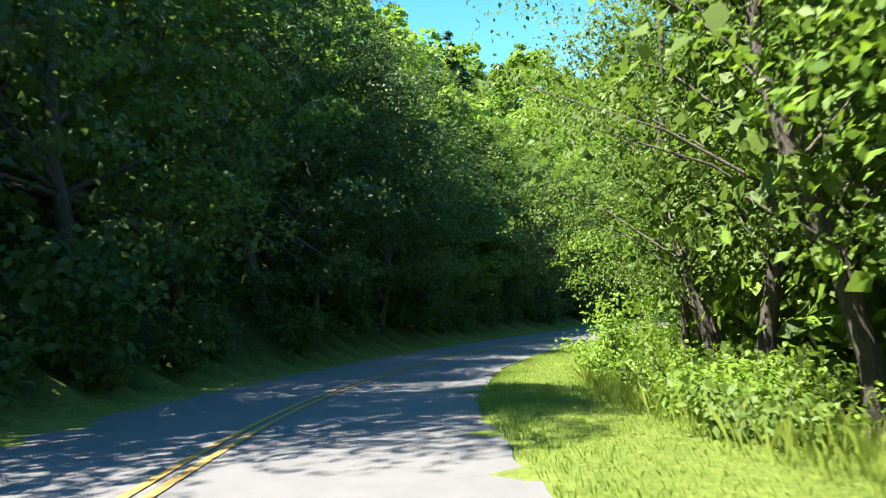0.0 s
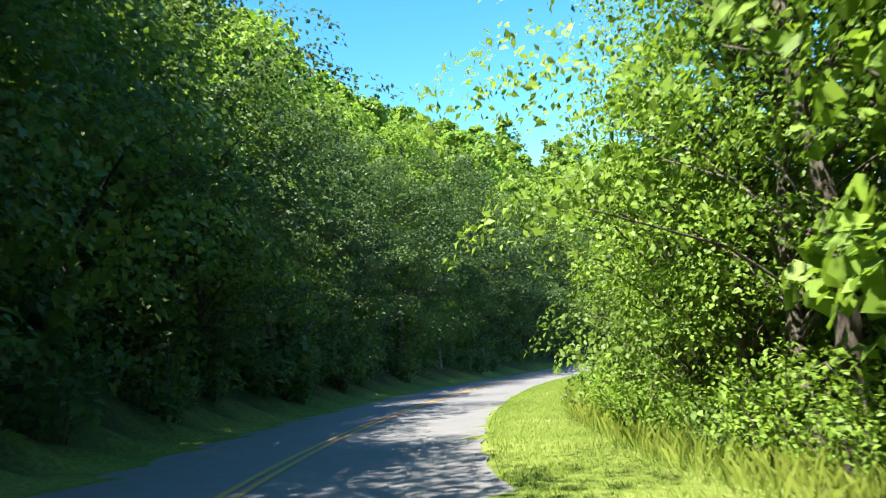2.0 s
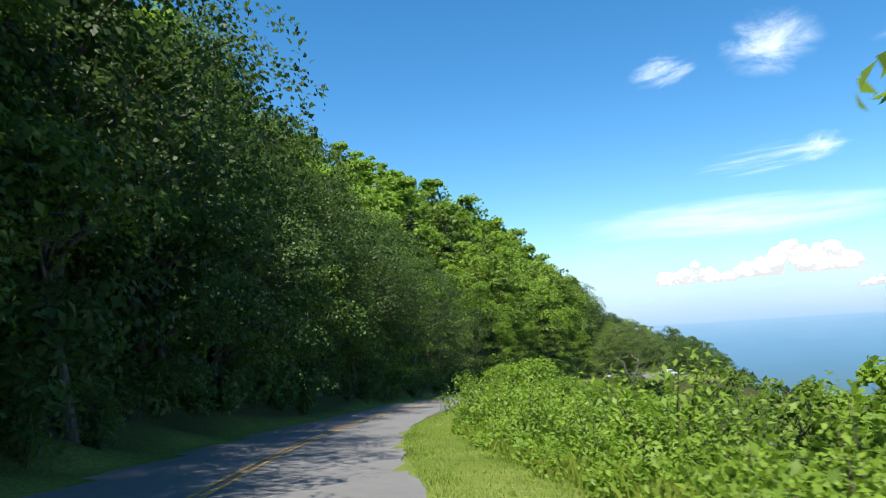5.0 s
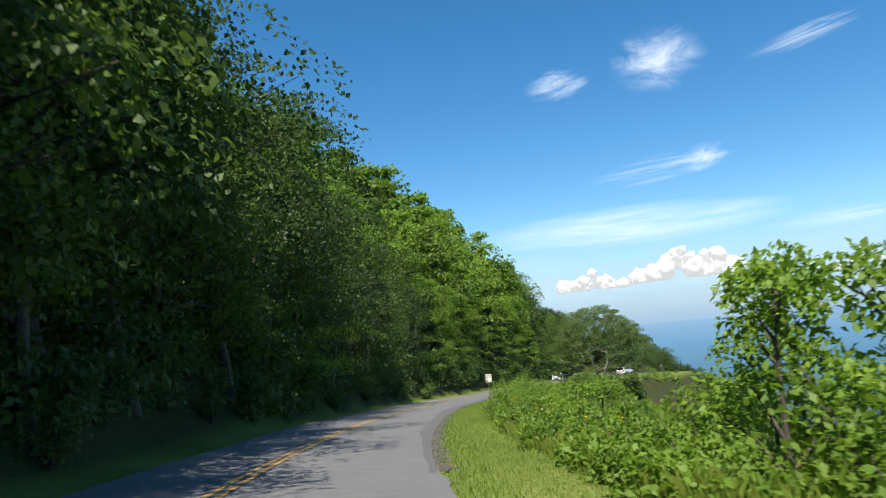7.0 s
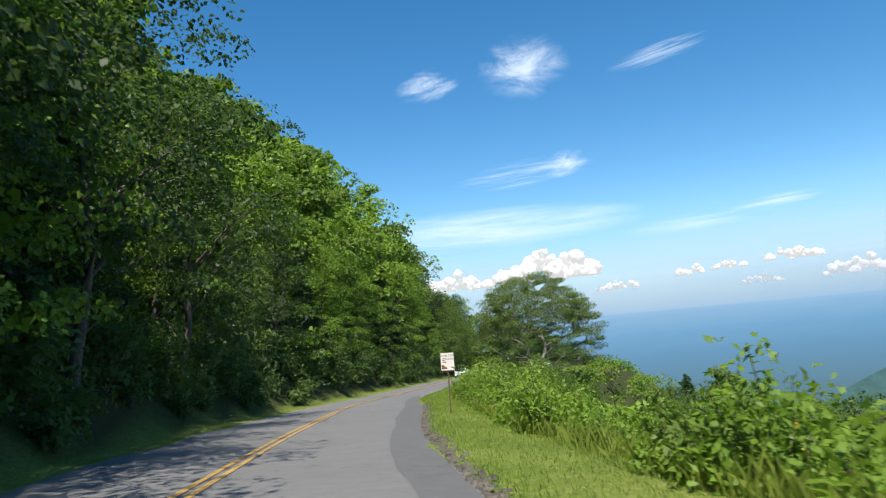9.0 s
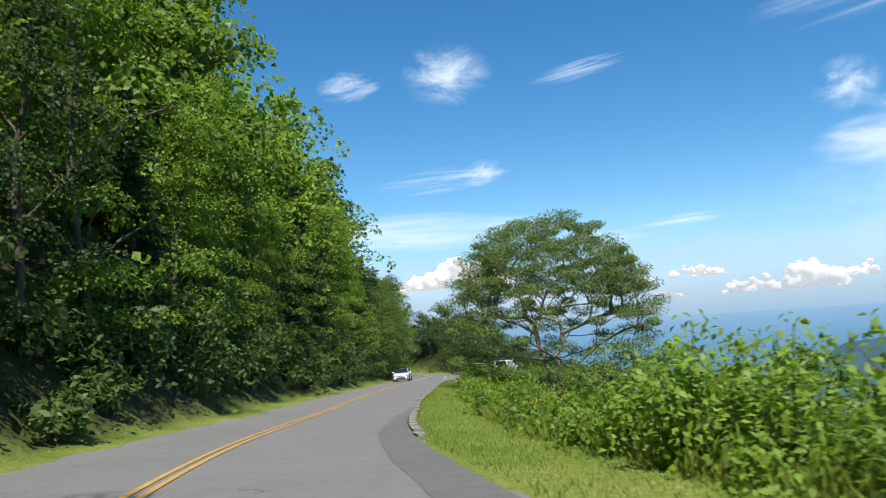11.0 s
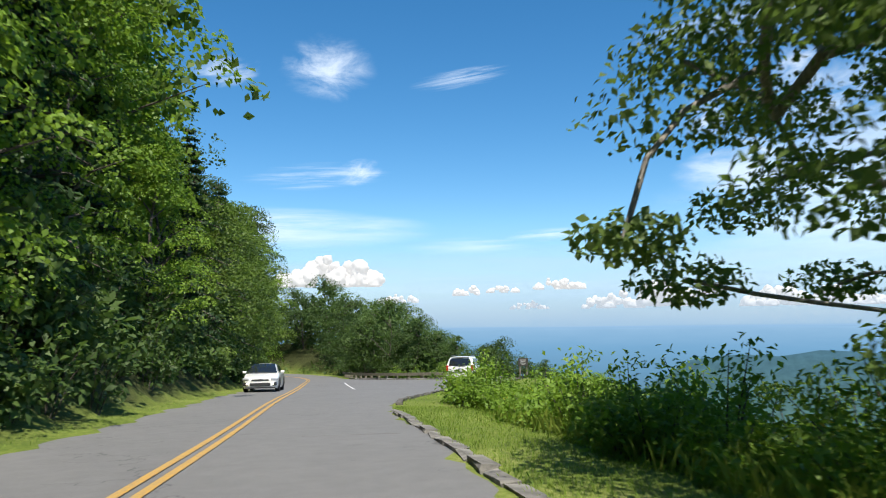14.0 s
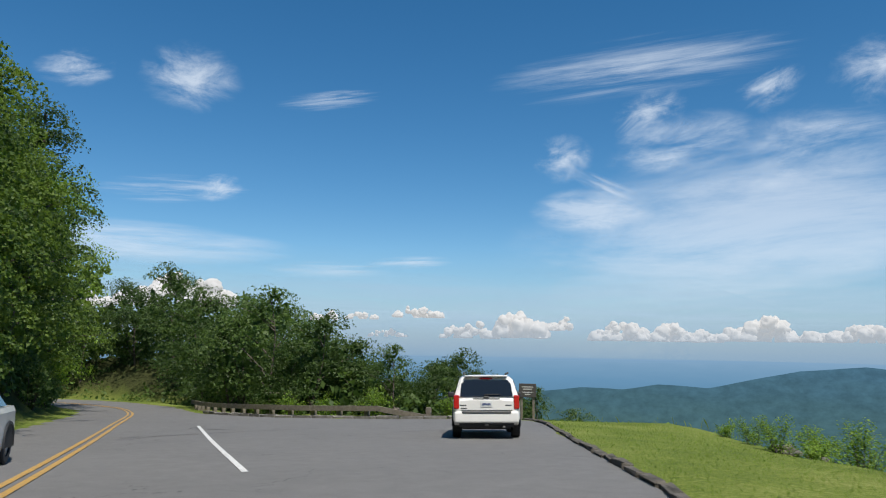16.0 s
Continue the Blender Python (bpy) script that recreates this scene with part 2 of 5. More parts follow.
def lot_distance(p):
    """Signed distance to the outline of the lay-by; negative inside."""
    a, b = LOT_XY, np.roll(LOT_XY, -1, axis=0)
    best, inside = np.full(len(p), 1e9), np.zeros(len(p), bool)
    for s, e in zip(a, b):
        d = e - s
        t = np.clip(((p - s) @ d) / (d @ d), 0, 1)
        best = np.minimum(best, np.linalg.norm(p - s - t[:, None] * d, axis=1))
        if s[1] != e[1]:
            hit = ((s[1] > p[:, 1]) != (e[1] > p[:, 1])) & (p[:, 0] < (e[0] - s[0]) * (p[:, 1] - s[1]) / (e[1] - s[1]) + s[0])
            inside ^= hit
    return np.where(inside, -best, best)


KNOLL = lot_xy(98, 6)


def ripples(x, y):
    return np.sin(x * 0.21 + 1.3 * np.sin(y * 0.13)) * 0.5 + np.sin(y * 0.37 + x * 0.11) * 0.3 + np.sin(x * 0.9 + y * 0.7) * 0.12


def paved(x, y):
    """Height of the roadway or lay-by surface, carried on sideways, and how far the place lies beyond its left and right edge."""
    got, u = station(x, y)
    p = np.stack([np.ravel(x), np.ravel(y)], 1)
    w = np.minimum(u - got[:, 3], lot_distance(p))
    z = got[:, 0] - got[:, 1] * np.clip(u, -9, 9)
    fwd = (p - LOT0) @ AHEAD
    right = (p - LOT0) @ ASIDE
    flat = -19.56 - 0.0629 * np.clip(fwd, -20, 60)
    k = soft((right - 1.0) / 6) * soft((fwd + 10) / 10) * soft((70 - fwd) / 20)
    return z * (1 - k) + flat * k, -u - got[:, 4], w, got[:, 2]


def height(x, y):
    z, v, w, along = paved(x, y)
    x, y = np.ravel(x), np.ravel(y)
    cap = np.interp(along, (-20, 60, 150, 205, 240, 262, 282, 300, 320), (40, 50, 60, 64, 64, 50, 28, 12, 8))
    steep = np.interp(along, (-20, 60, 150, 205, 240, 262, 282, 300, 320), (1.0, 1.1, 1.25, 1.3, 1.25, 1.05, 0.8, 0.5, 0.3))
    r = np.maximum(v - 1.2, 0)
    left = np.where(v > 0, 0.03 * np.minimum(v, 1.2) + cap * (1 - np.exp(-steep * r / cap)), 0)
    fall = np.interp(along, (-20, 40, 90, 200, 225, 260), (0.16, 0.2, 0.42, 0.42, 0.62, 0.7))
    shelf = np.interp(along, (223, 230, 262, 275), (2.6, 6.2, 6.2, 2.6))
    q = np.maximum(w - shelf, 0)
    right = np.where(w > 0, -0.06 * np.minimum(w, shelf) - 190 * (1 - np.exp(-fall * q / 190)) - 0.14 * np.maximum(q - 250, 0), 0)
    out = np.where(v > 0, left, np.where(w > 0, right, 0))
    off = np.maximum(np.maximum(v, w), 0)
    out = out + ripples(x, y) * 0.7 * soft((off - 2) / 12)
    d2 = (x - KNOLL[0]) ** 2 + (y - KNOLL[1]) ** 2
    out = out + 75 * np.exp(-((x - 265) ** 2 + (y - 460) ** 2) / (2 * 120 ** 2)) * soft((w - 40) / 80)
    out = out + 13 * np.exp(-d2 / (2 * 24 ** 2)) * soft((off - 3) / 10)
    return z + out + np.where(np.maximum(v, w) > 0, 0.045 * soft(off / 0.3), -0.03)


def height1(x, y):
    return float(height(np.array([x]), np.array([y]))[0])


def beside(s, u):
    """The place at metre s along the centre line and u metres to its right."""
    i = int(np.clip(s / 0.5, 0, len(LINE) - 1))
    q = LINE[i, :2] + RIGHTS[i] * u
    return float(q[0]), float(q[1])


def edge_at(s, side):
    """Half the width of the asphalt on that side at metre s."""
    i = int(np.clip(s / 0.5, 0, len(LINE) - 1))
    return float(WIDE[i] if side > 0 else WIDE_LEFT[i])


def at_y(y):
    """Metres along the centre line at which it first reaches y."""
    return 0.5 * int(np.argmax(LINE[:, 1] >= y))


def mesh_object(name, verts, faces, mat, parent=None, smooth=False):
    me = bpy.data.meshes.new(name)
    me.from_pydata([tuple(map(float, v)) for v in verts], [], [tuple(map(int, q)) for q in faces])
    me.materials.append(mat)
    if smooth:
        me.polygons.foreach_set("use_smooth", [True] * len(me.polygons))
    ob = new(name, me)
    ob.parent = parent
    return ob


def part(name, bm, mat, parent, label="", smooth=False):
    me = bpy.data.meshes.new(name)
    bm.to_mesh(me)
    bm.free()
    me.materials.append(mat)
    if smooth:
        me.polygons.foreach_set("use_smooth", [True] * len(me.polygons))
    ob = new(name, me)
    ob.parent = parent
    if label:
        tagged(ob, label)
    return ob


def grid_lines(lo, hi, step, far):
    inner = np.arange(lo, hi + step, step)
    grow = step * np.cumsum(1.22 ** np.arange(1, 60))
    grow = grow[grow < far]
    return np.concatenate([(lo - grow)[::-1], inner, hi + grow])


def build_ground():
    gx, gy = grid_lines(-78, 42, 1.15, 4300), grid_lines(-24, 312, 1.3, 4300)
    xx, yy = np.meshgrid(gx, gy)
    zz = height(xx, yy)
    _, v, w, _ = paved(xx, yy)
    verts = np.stack([xx.ravel(), yy.ravel(), zz], 1)
    nx, ny = len(gx), len(gy)
    a = (np.arange(ny - 1)[:, None] * nx + np.arange(nx - 1)[None, :]).ravel()
    faces = np.stack([a, a + 1, a + nx + 1, a + nx], 1)
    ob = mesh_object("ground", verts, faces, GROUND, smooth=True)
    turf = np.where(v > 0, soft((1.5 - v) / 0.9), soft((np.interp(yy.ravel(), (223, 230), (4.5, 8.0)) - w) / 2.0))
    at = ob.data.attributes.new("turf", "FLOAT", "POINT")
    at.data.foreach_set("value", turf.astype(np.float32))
    return tagged(ob, "mountain slope with mown grass verges and leaf litter", "ground", kind="structure")


build_ground()


def strip(name, line, dirs, offsets, lift, mat, thick=0.0, parent=None):
    """A ribbon along part of the centre line at the given offsets to the right."""
    rights = np.stack([dirs[:, 1], -dirs[:, 0]], 1)
    verts, faces = [], []
    n = len(offsets)
    for p, r in zip(line, rights):
        for o in offsets:
            q = p[:2] + r * o
            verts.append((q[0], q[1], 0.0))
    verts = np.array(verts)
    verts[:, 2] = paved(verts[:, 0], verts[:, 1])[0] + lift
    for i in range(len(line) - 1):
        for k in range(n - 1):
            a = i * n + k
            faces.append((a, a + 1, a + n + 1, a + n))
    ob = mesh_object(name, verts, faces, mat, parent)
    if thick:
        mod = ob.modifiers.new("thickness", "SOLIDIFY")
        mod.thickness, mod.offset = thick, -1
    return ob


def build_road():
    k = np.arange(len(LINE))
    wob = 0.06 * np.sin(k * 0.31) + 0.04 * np.sin(k * 0.93 + 1) + 0.03 * np.sin(k * 1.9)
    offs = [-LANE, -2.2, -1.1, 0, 1.1, 2.2, LANE]
    road = strip("road", LINE, DIRS, offs, 0.0, ASPHALT, 0.12)
    for n, v in enumerate(road.data.vertices):
        i = n // 7
        if n % 7 in (0, 6):
            push = LANE - WIDE_LEFT[i] - wob[i] if n % 7 == 0 else WIDE[i] - LANE + wob[i]
            v.co.x += RIGHTS[i, 0] * push
            v.co.y += RIGHTS[i, 1] * push
            v.co.z -= BANK[i] * push
    tagged(road, "weathered grey asphalt two-lane mountain road", "road", kind="structure")
    lines = new("road_marking")
    tagged(lines, "double solid yellow centre line on the asphalt", "road marking", kind="structure")
    for o in (-0.115, 0.115):
        strip("yellow_line", LINE, DIRS, [o - 0.058, o + 0.058], 0.013, YELLOW, parent=lines)
    i0, i1 = int(at_y(104) / 0.5), int(at_y(184) / 0.5)
    gutter = strip("gutter", LINE[i0:i1], DIRS[i0:i1], [0.0, 0.3, 0.6, 1.0], 0.006, ASPHALT_DARK)
    broad = np.interp(LINE[i0:i1, 1], (104, 125, 150, 165, 178, 184), (0.15, 0.55, 0.9, 0.85, 0.45, 0.1))
    for n, v in enumerate(gutter.data.vertices):
        i, k = i0 + n // 4, n % 4
        edge = WIDE[i] - 0.03
        inner = edge - broad[n // 4] + 0.07 * math.sin(n * 0.043) + 0.08 * noise.noise(Vector((n * 0.05, 0, 0)))
        u = inner + (edge - inner) * k / 3
        v.co.x, v.co.y = LINE[i, 0] + RIGHTS[i, 0] * u, LINE[i, 1] + RIGHTS[i, 1] * u
    z = paved(np.array([v.co.x for v in gutter.data.vertices]), np.array([v.co.y for v in gutter.data.vertices]))[0]
    for v, h in zip(gutter.data.vertices, z):
        v.co.z = h + 0.006
    tagged(gutter, "darker asphalt patch along the kerb side of the lane", "road", kind="structure")


def build_lot():
    pts = LOT_XY
    bm = bmesh.new()
    vs = [bm.verts.new((p[0], p[1], 0)) for p in pts]
    bm.faces.new(vs)
    bmesh.ops.triangulate(bm, faces=bm.faces[:])
    bmesh.ops.subdivide_edges(bm, edges=bm.edges[:], cuts=5, use_grid_fill=True)
    xs = np.array([v.co[:2] for v in bm.verts])
    zs = paved(xs[:, 0], xs[:, 1])[0]
    for v, z in zip(bm.verts, zs):
        v.co.z = z + 0.004
    for f in bm.faces:
        if f.normal.z < 0:
            f.normal_flip()
    ob = part("lay_by", bm, ASPHALT, None)
    mod = ob.modifiers.new("thickness", "SOLIDIFY")
    mod.thickness, mod.offset = 0.11, -1
    tagged(ob, "grey asphalt overlook parking area beside the road", "parking area", kind="structure")


build_road()
build_lot()

# ---- plants ----
def quads_mesh(name, verts, faces, mats):
    """A mesh from arrays of corners and of four-cornered faces."""
    me = bpy.data.meshes.new(name)
    me.vertices.add(len(verts))
    me.vertices.foreach_set("co", np.asarray(verts, np.float32).ravel())
    n = len(faces)
    me.loops.add(4 * n)
    me.loops.foreach_set("vertex_index", np.asarray(faces, np.int32).ravel())
    me.polygons.add(n)
    me.polygons.foreach_set("loop_start", np.arange(0, 4 * n, 4, dtype=np.int32))
    for m in mats:
        me.materials.append(m)
    me.update(calc_edges=True)
    return me


def unit(v):
    return v / (np.linalg.norm(v, axis=-1, keepdims=True) + 1e-9)


def leaf_array(rng, centres, out, size, narrow=0.55, droop=0.35, jitter=0.34):
    """One folded, pointed leaf at each centre, facing up and outwards."""
    n = len(centres)
    along = unit(out * 0.7 + rng.normal(0, 0.75, (n, 3)) + np.array((0, 0, -droop)))
    face = unit(np.array((0, 0, 0.55)) + out * 0.9 + rng.normal(0, jitter, (n, 3)))
    side = unit(np.cross(along, face))
    face = np.cross(side, along)
    ln = size * rng.uniform(0.65, 1.3, (n, 1))
    wd = ln * narrow * 0.5
    base = centres - along * ln * 0.5
    tip = centres + along * ln * 0.5 - face * ln * 0.08
    mid = centres - along * ln * 0.05 + face * ln * 0.10
    verts = np.stack([base, mid + side * wd, tip, mid - side * wd], 1).reshape(-1, 3)
    return verts, np.arange(4 * n).reshape(n, 4)


def tube(points, radii, sides=6):
    """A tapering round limb through the points."""
    p = np.asarray(points, float)
    verts, faces = [], []
    for i in range(len(p)):
        d = unit(p[min(i + 1, len(p) - 1)] - p[max(i - 1, 0)])
        a = unit(np.cross(d, (0.31, 0.87, 0.12) if abs(d[2]) > 0.5 else (0, 0, 1)))
        b = np.cross(d, a)
        for k in range(sides):
            t = 2 * math.pi * k / sides
            verts.append(p[i] + (a * math.cos(t) + b * math.sin(t)) * radii[i])
    for i in range(len(p) - 1):
        for k in range(sides):
            q = (k + 1) % sides
            faces.append((i * sides + k, i * sides + q, (i + 1) * sides + q, (i + 1) * sides + k))
    return np.array(verts), np.array(faces)


def join(pieces):
    verts, faces, n = [], [], 0
    for v, f in pieces:
        verts.append(v)
        faces.append(f + n)
        n += len(v)
    return np.vstack(verts), np.vstack(faces)


def thing(name, label, category, group=""):
    return tagged(new(name), label, category, group)


def add_part(name, verts, faces, mat, parent, smooth=False):
    me = quads_mesh(name, verts, faces, [mat])
    if smooth:
        me.polygons.foreach_set("use_smooth", [True] * len(me.polygons))
    ob = new(name, me)
    ob.parent = parent
    return ob


def broadleaf(seed, tall, spread, leaves, size, mat, name, label, category, bare=0.12, bark=BARK, group="", filler=0, per_lump=48, limbs=16, deep=0.66, thick=0.42, lump=0.0, broad=0.62, cone=0.0):
    """A tree with a bent trunk, limbs and a crown of leaf sprays in uneven lumps."""
    rng = np.random.default_rng(seed)
    root = thing(name, label, category, group)
    lean = rng.normal(0, 0.05, 2)
    zs = np.linspace(-0.6, tall * 0.9, 9)
    spine = np.stack([lean[0] * zs + 0.02 * tall * np.sin(zs * 0.6 + seed), lean[1] * zs + 0.02 * tall * np.cos(zs * 0.5 + seed), zs], 1)
    r0 = 0.011 * tall + 0.03
    pieces = [tube(spine, r0 * np.linspace(1.15, 0.15, 9), 7)]
    lumps = max(12, leaves // per_lump)
    t = np.clip(rng.beta(1.25, 1.1, lumps), 0, 1)
    phi = rng.uniform(0, 2 * math.pi, lumps)
    ph = rng.uniform(0, 6.28, 3)
    prof = spread * np.clip(np.sin(math.pi * np.clip(t * 0.86 + 0.12, 0, 1)), 0.08, 1) ** 0.7
    prof = prof * (1 + 0.28 * np.sin(2 * phi + ph[0]) + 0.2 * np.sin(5 * phi + 7 * t + ph[1]))
    prof = prof * (1 + cone * (0.28 - t))
    rad = prof * np.sqrt(rng.uniform(0.28, 1.0, lumps))
    zc = tall * (bare + (1 - bare) * t)
    ax = np.stack([np.interp(zc, zs, spine[:, 0]), np.interp(zc, zs, spine[:, 1])], 1)
    cen = np.stack([ax[:, 0] + rad * np.cos(phi), ax[:, 1] + rad * np.sin(phi), zc], 1)
    for k in rng.choice(lumps, min(limbs, lumps), replace=False):
        c = cen[k]
        z0 = max(0.15 * tall, c[2] - 0.6 * rad[k] - 0.4)
        s = np.array((np.interp(z0, zs, spine[:, 0]), np.interp(z0, zs, spine[:, 1]), z0))
        m = (s + c) / 2 + np.array((0, 0, 0.12 * rad[k])) + rng.normal(0, 0.1, 3)
        pieces.append(tube([s, m, c], r0 * np.array((thick, 0.62 * thick, 0.06)), 5))
    v, f = pieces[0]
    add_part("trunk", v, f, bark, root, True)
    v, f = join(pieces[1:])
    tagged(add_part("branching", v, f, bark, root, True), kind="stuff")
    per = leaves // lumps
    lr = (lump or tall * 0.066 * math.sqrt(per_lump / 48) ** 0.7) * rng.uniform(0.6, 1.45, (lumps, 1, 1)) + 0.15
    shell = unit(rng.normal(0, 1, (lumps, per, 3))) * rng.uniform(0.45, 1.0, (lumps, per, 1)) ** 0.4
    shell[..., 2] = np.abs(shell[..., 2]) * 1.0 - 0.25
    offs = shell * np.array((1.2, 1.2, deep)) * lr
    pts = (cen[:, None, :] + offs).reshape(-1, 3)
    pts[:, 2] -= 0.10 * (offs[..., 0] ** 2 + offs[..., 1] ** 2).reshape(-1)
    out = unit(0.75 * unit(offs.reshape(-1, 3)) + 0.5 * unit(pts - np.array((0, 0, tall * 0.42))))
    v, f = leaf_array(rng, pts, out, size, broad)
    if filler:
        k = rng.choice(lumps, filler)
        inner = cen[k] * np.array((0.55, 0.55, 0.97)) + rng.normal(0, 0.25, (filler, 3))
        fv, ff = leaf_array(rng, inner, unit(inner - np.array((0, 0, tall * 0.4))), size * 2.2, 0.8, 0.1, 0.9)
        v, f = np.vstack([v, fv]), None
    keep = v.reshape(-1, 4, 3)[:, :, 2].min(1) > 0.02
    v, f = v.reshape(-1, 4, 3)[keep].reshape(-1, 3), np.arange(4 * keep.sum()).reshape(-1, 4)
    add_part("crown", v, f, mat, root)
    return root


def shrub(seed, tall, spread, leaves, size, mat, label, group=""):
    """A bush of many thin stems with leaves all over."""
    rng = np.random.default_rng(seed)
    root = thing("shrub", label, "shrub", group)
    pieces, pts = [], []
    stems = 11
    for k in range(stems):
        a, r = rng.uniform(0, 6.28), spread * math.sqrt(rng.uniform(0.05, 1))
        h = tall * rng.uniform(0.6, 1.05) * (1 - 0.35 * (r / spread) ** 2)
        base = np.array((0.25 * r * math.cos(a), 0.25 * r * math.sin(a), -0.2))
        tip = np.array((r * math.cos(a), r * math.sin(a), h))
        mid = base * 0.45 + tip * 0.55 + np.array((-0.1 * r * math.cos(a), -0.1 * r * math.sin(a), 0.08 * h))
        pieces.append(tube([base, mid, tip], np.array((0.022, 0.014, 0.004)) * (tall / 2) ** 0.5, 5))
        n = leaves // stems
        u = rng.uniform(0.08, 1.0, n) ** 0.8
        line = np.where(u[:, None] < 0.5, base + (mid - base) * u[:, None] * 2, mid + (tip - mid) * (u[:, None] * 2 - 1))
        pts.append(line + rng.normal(0, 1, (n, 3)) * np.array((0.2, 0.2, 0.12)) * (0.35 + 0.9 * spread * (1.1 - 0.7 * u[:, None])))
    v, f = join(pieces)
    add_part("stem", v, f, BARK, root, True)
    pts = np.vstack(pts)
    pts = pts[pts[:, 2] > 0.05]
    v, f = leaf_array(rng, pts, unit(pts - np.array((0, 0, tall * 0.3))), size)
    add_part("foliage", v, f, mat, root)
    return root


def conifer(seed, tall, spread, mat, name, label):
    """A needle tree with tiers of drooping boughs."""
    rng = np.random.default_rng(seed)
    root = thing(name, label, "tree")
    r0 = 0.016 * tall + 0.03
    pieces = [tube([(0, 0, -0.5), (0.03, 0, tall * 0.5), (0, 0.03, tall)], np.array((1.1, 0.6, 0.06)) * r0, 7)]
    pts, outs = [], []
    z = tall * 0.08
    while z < tall * 0.98:
        t = z / tall
        for k in range(6 if t < 0.85 else 4):
            a = rng.uniform(0, 6.28)
            ln = spread * (1 - t) ** 0.75 * rng.uniform(0.65, 1.15) + 0.15
            d = np.array((math.cos(a), math.sin(a), 0))
            tip = np.array((0, 0, z)) + d * ln + np.array((0, 0, -0.16 * ln + 0.05))
            mid = np.array((0, 0, z)) + d * ln * 0.55 + np.array((0, 0, 0.05 * ln))
            pieces.append(tube([(0, 0, z), mid, tip], np.array((0.3, 0.18, 0.04)) * r0, 4))
            n = int(7 + 11 * ln)
            u = rng.uniform(0.12, 1, n)[:, None]
            line = np.where(u < 0.55, np.array((0, 0, z)) + (mid - np.array((0, 0, z))) * u / 0.55, mid + (tip - mid) * (u - 0.55) / 0.45)
            pts.append(line + rng.normal(0, 1, (n, 3)) * np.array((0.17, 0.17, 0.06)) * (0.4 + ln * 0.3))
            outs.append(np.tile(d, (n, 1)))
        z += tall * rng.uniform(0.022, 0.04)
    v, f = pieces[0]
    add_part("trunk", v, f, BARK, root, True)
    v, f = join(pieces[1:])
    tagged(add_part("branching", v, f, BARK, root, True), kind="stuff")
    pts, outs = np.vstack(pts), np.vstack(outs)
    v, f = leaf_array(rng, pts, outs, 0.5, 0.3, 0.3)
    add_part("foliage", v, f, mat, root)
    return root


def ground_pose(x, y, turn=0.0, scale=1.0, sink=0.0):
    return pose(x, y, height1(x, y) - sink, 0, 0, turn) @ Matrix.Diagonal((scale, scale, scale, 1))


USED = set()


def plant(kind, x, y, turn, scale=1.0, sink=0.05):
    """Puts a plant of that kind on the ground: the first is the pattern itself, the rest are copies."""
    if kind.name in USED:
        return copy_thing(kind, ground_pose(x, y, turn, scale, sink))
    USED.add(kind.name)
    kind.matrix_basis = ground_pose(x, y, turn, 1.0, sink)
    return kind


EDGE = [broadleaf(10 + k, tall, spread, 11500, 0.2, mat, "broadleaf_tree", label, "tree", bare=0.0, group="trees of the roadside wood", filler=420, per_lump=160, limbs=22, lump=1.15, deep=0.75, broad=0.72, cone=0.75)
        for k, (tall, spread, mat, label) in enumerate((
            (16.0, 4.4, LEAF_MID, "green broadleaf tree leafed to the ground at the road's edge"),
            (18.0, 4.8, LEAF_SHADED, "dark green broadleaf tree leafed low down, on the bank"),
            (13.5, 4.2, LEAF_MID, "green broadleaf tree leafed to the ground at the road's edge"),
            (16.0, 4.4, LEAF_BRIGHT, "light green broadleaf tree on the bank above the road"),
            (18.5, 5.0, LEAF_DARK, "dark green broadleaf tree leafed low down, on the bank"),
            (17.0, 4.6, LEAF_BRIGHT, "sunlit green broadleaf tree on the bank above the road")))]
OVER = [broadleaf(24 + k, tall, spread, 11500, 0.2, LEAF_SHADED, "overhanging_tree", "tall dark broadleaf tree whose boughs hang out over the road", "tree", bare=0.18, group="trees overhanging the road", filler=420, per_lump=150, limbs=24, lump=1.2, deep=0.75, broad=0.72)
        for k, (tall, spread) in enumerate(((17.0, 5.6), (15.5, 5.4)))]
BACK = [broadleaf(30 + k, tall, spread, 1900, 0.50, mat, "woodland_tree", label, "tree", bare=0.06, group="trees of the mountain wood", filler=90, per_lump=50, deep=0.9, broad=0.8)
        for k, (tall, spread, mat, label) in enumerate((
            (14.0, 4.8, LEAF_MID, "rounded green broadleaf tree in the mountain wood"),
            (15.0, 5.2, LEAF_BRIGHT, "light green broadleaf tree in the mountain wood"),
            (13.0, 5.0, LEAF_DARK, "dark green broadleaf tree in the mountain wood")))]
BANK_TREE = [broadleaf(34 + k, tall, spread, 3000, 0.37, mat, "bank_tree", label, "tree", bare=0.02, group="trees up the steep bank", filler=160, per_lump=66, limbs=12, deep=0.85, broad=0.78)
             for k, (tall, spread, mat, label) in enumerate((
                 (14.5, 4.6, LEAF_MID, "green broadleaf tree on the steep bank behind the first row"),
                 (15.5, 4.8, LEAF_BRIGHT, "sunlit light green broadleaf tree on the steep bank"),
                 (13.5, 4.6, LEAF_BRIGHT, "sunlit yellow-green broadleaf tree on the steep bank")))]
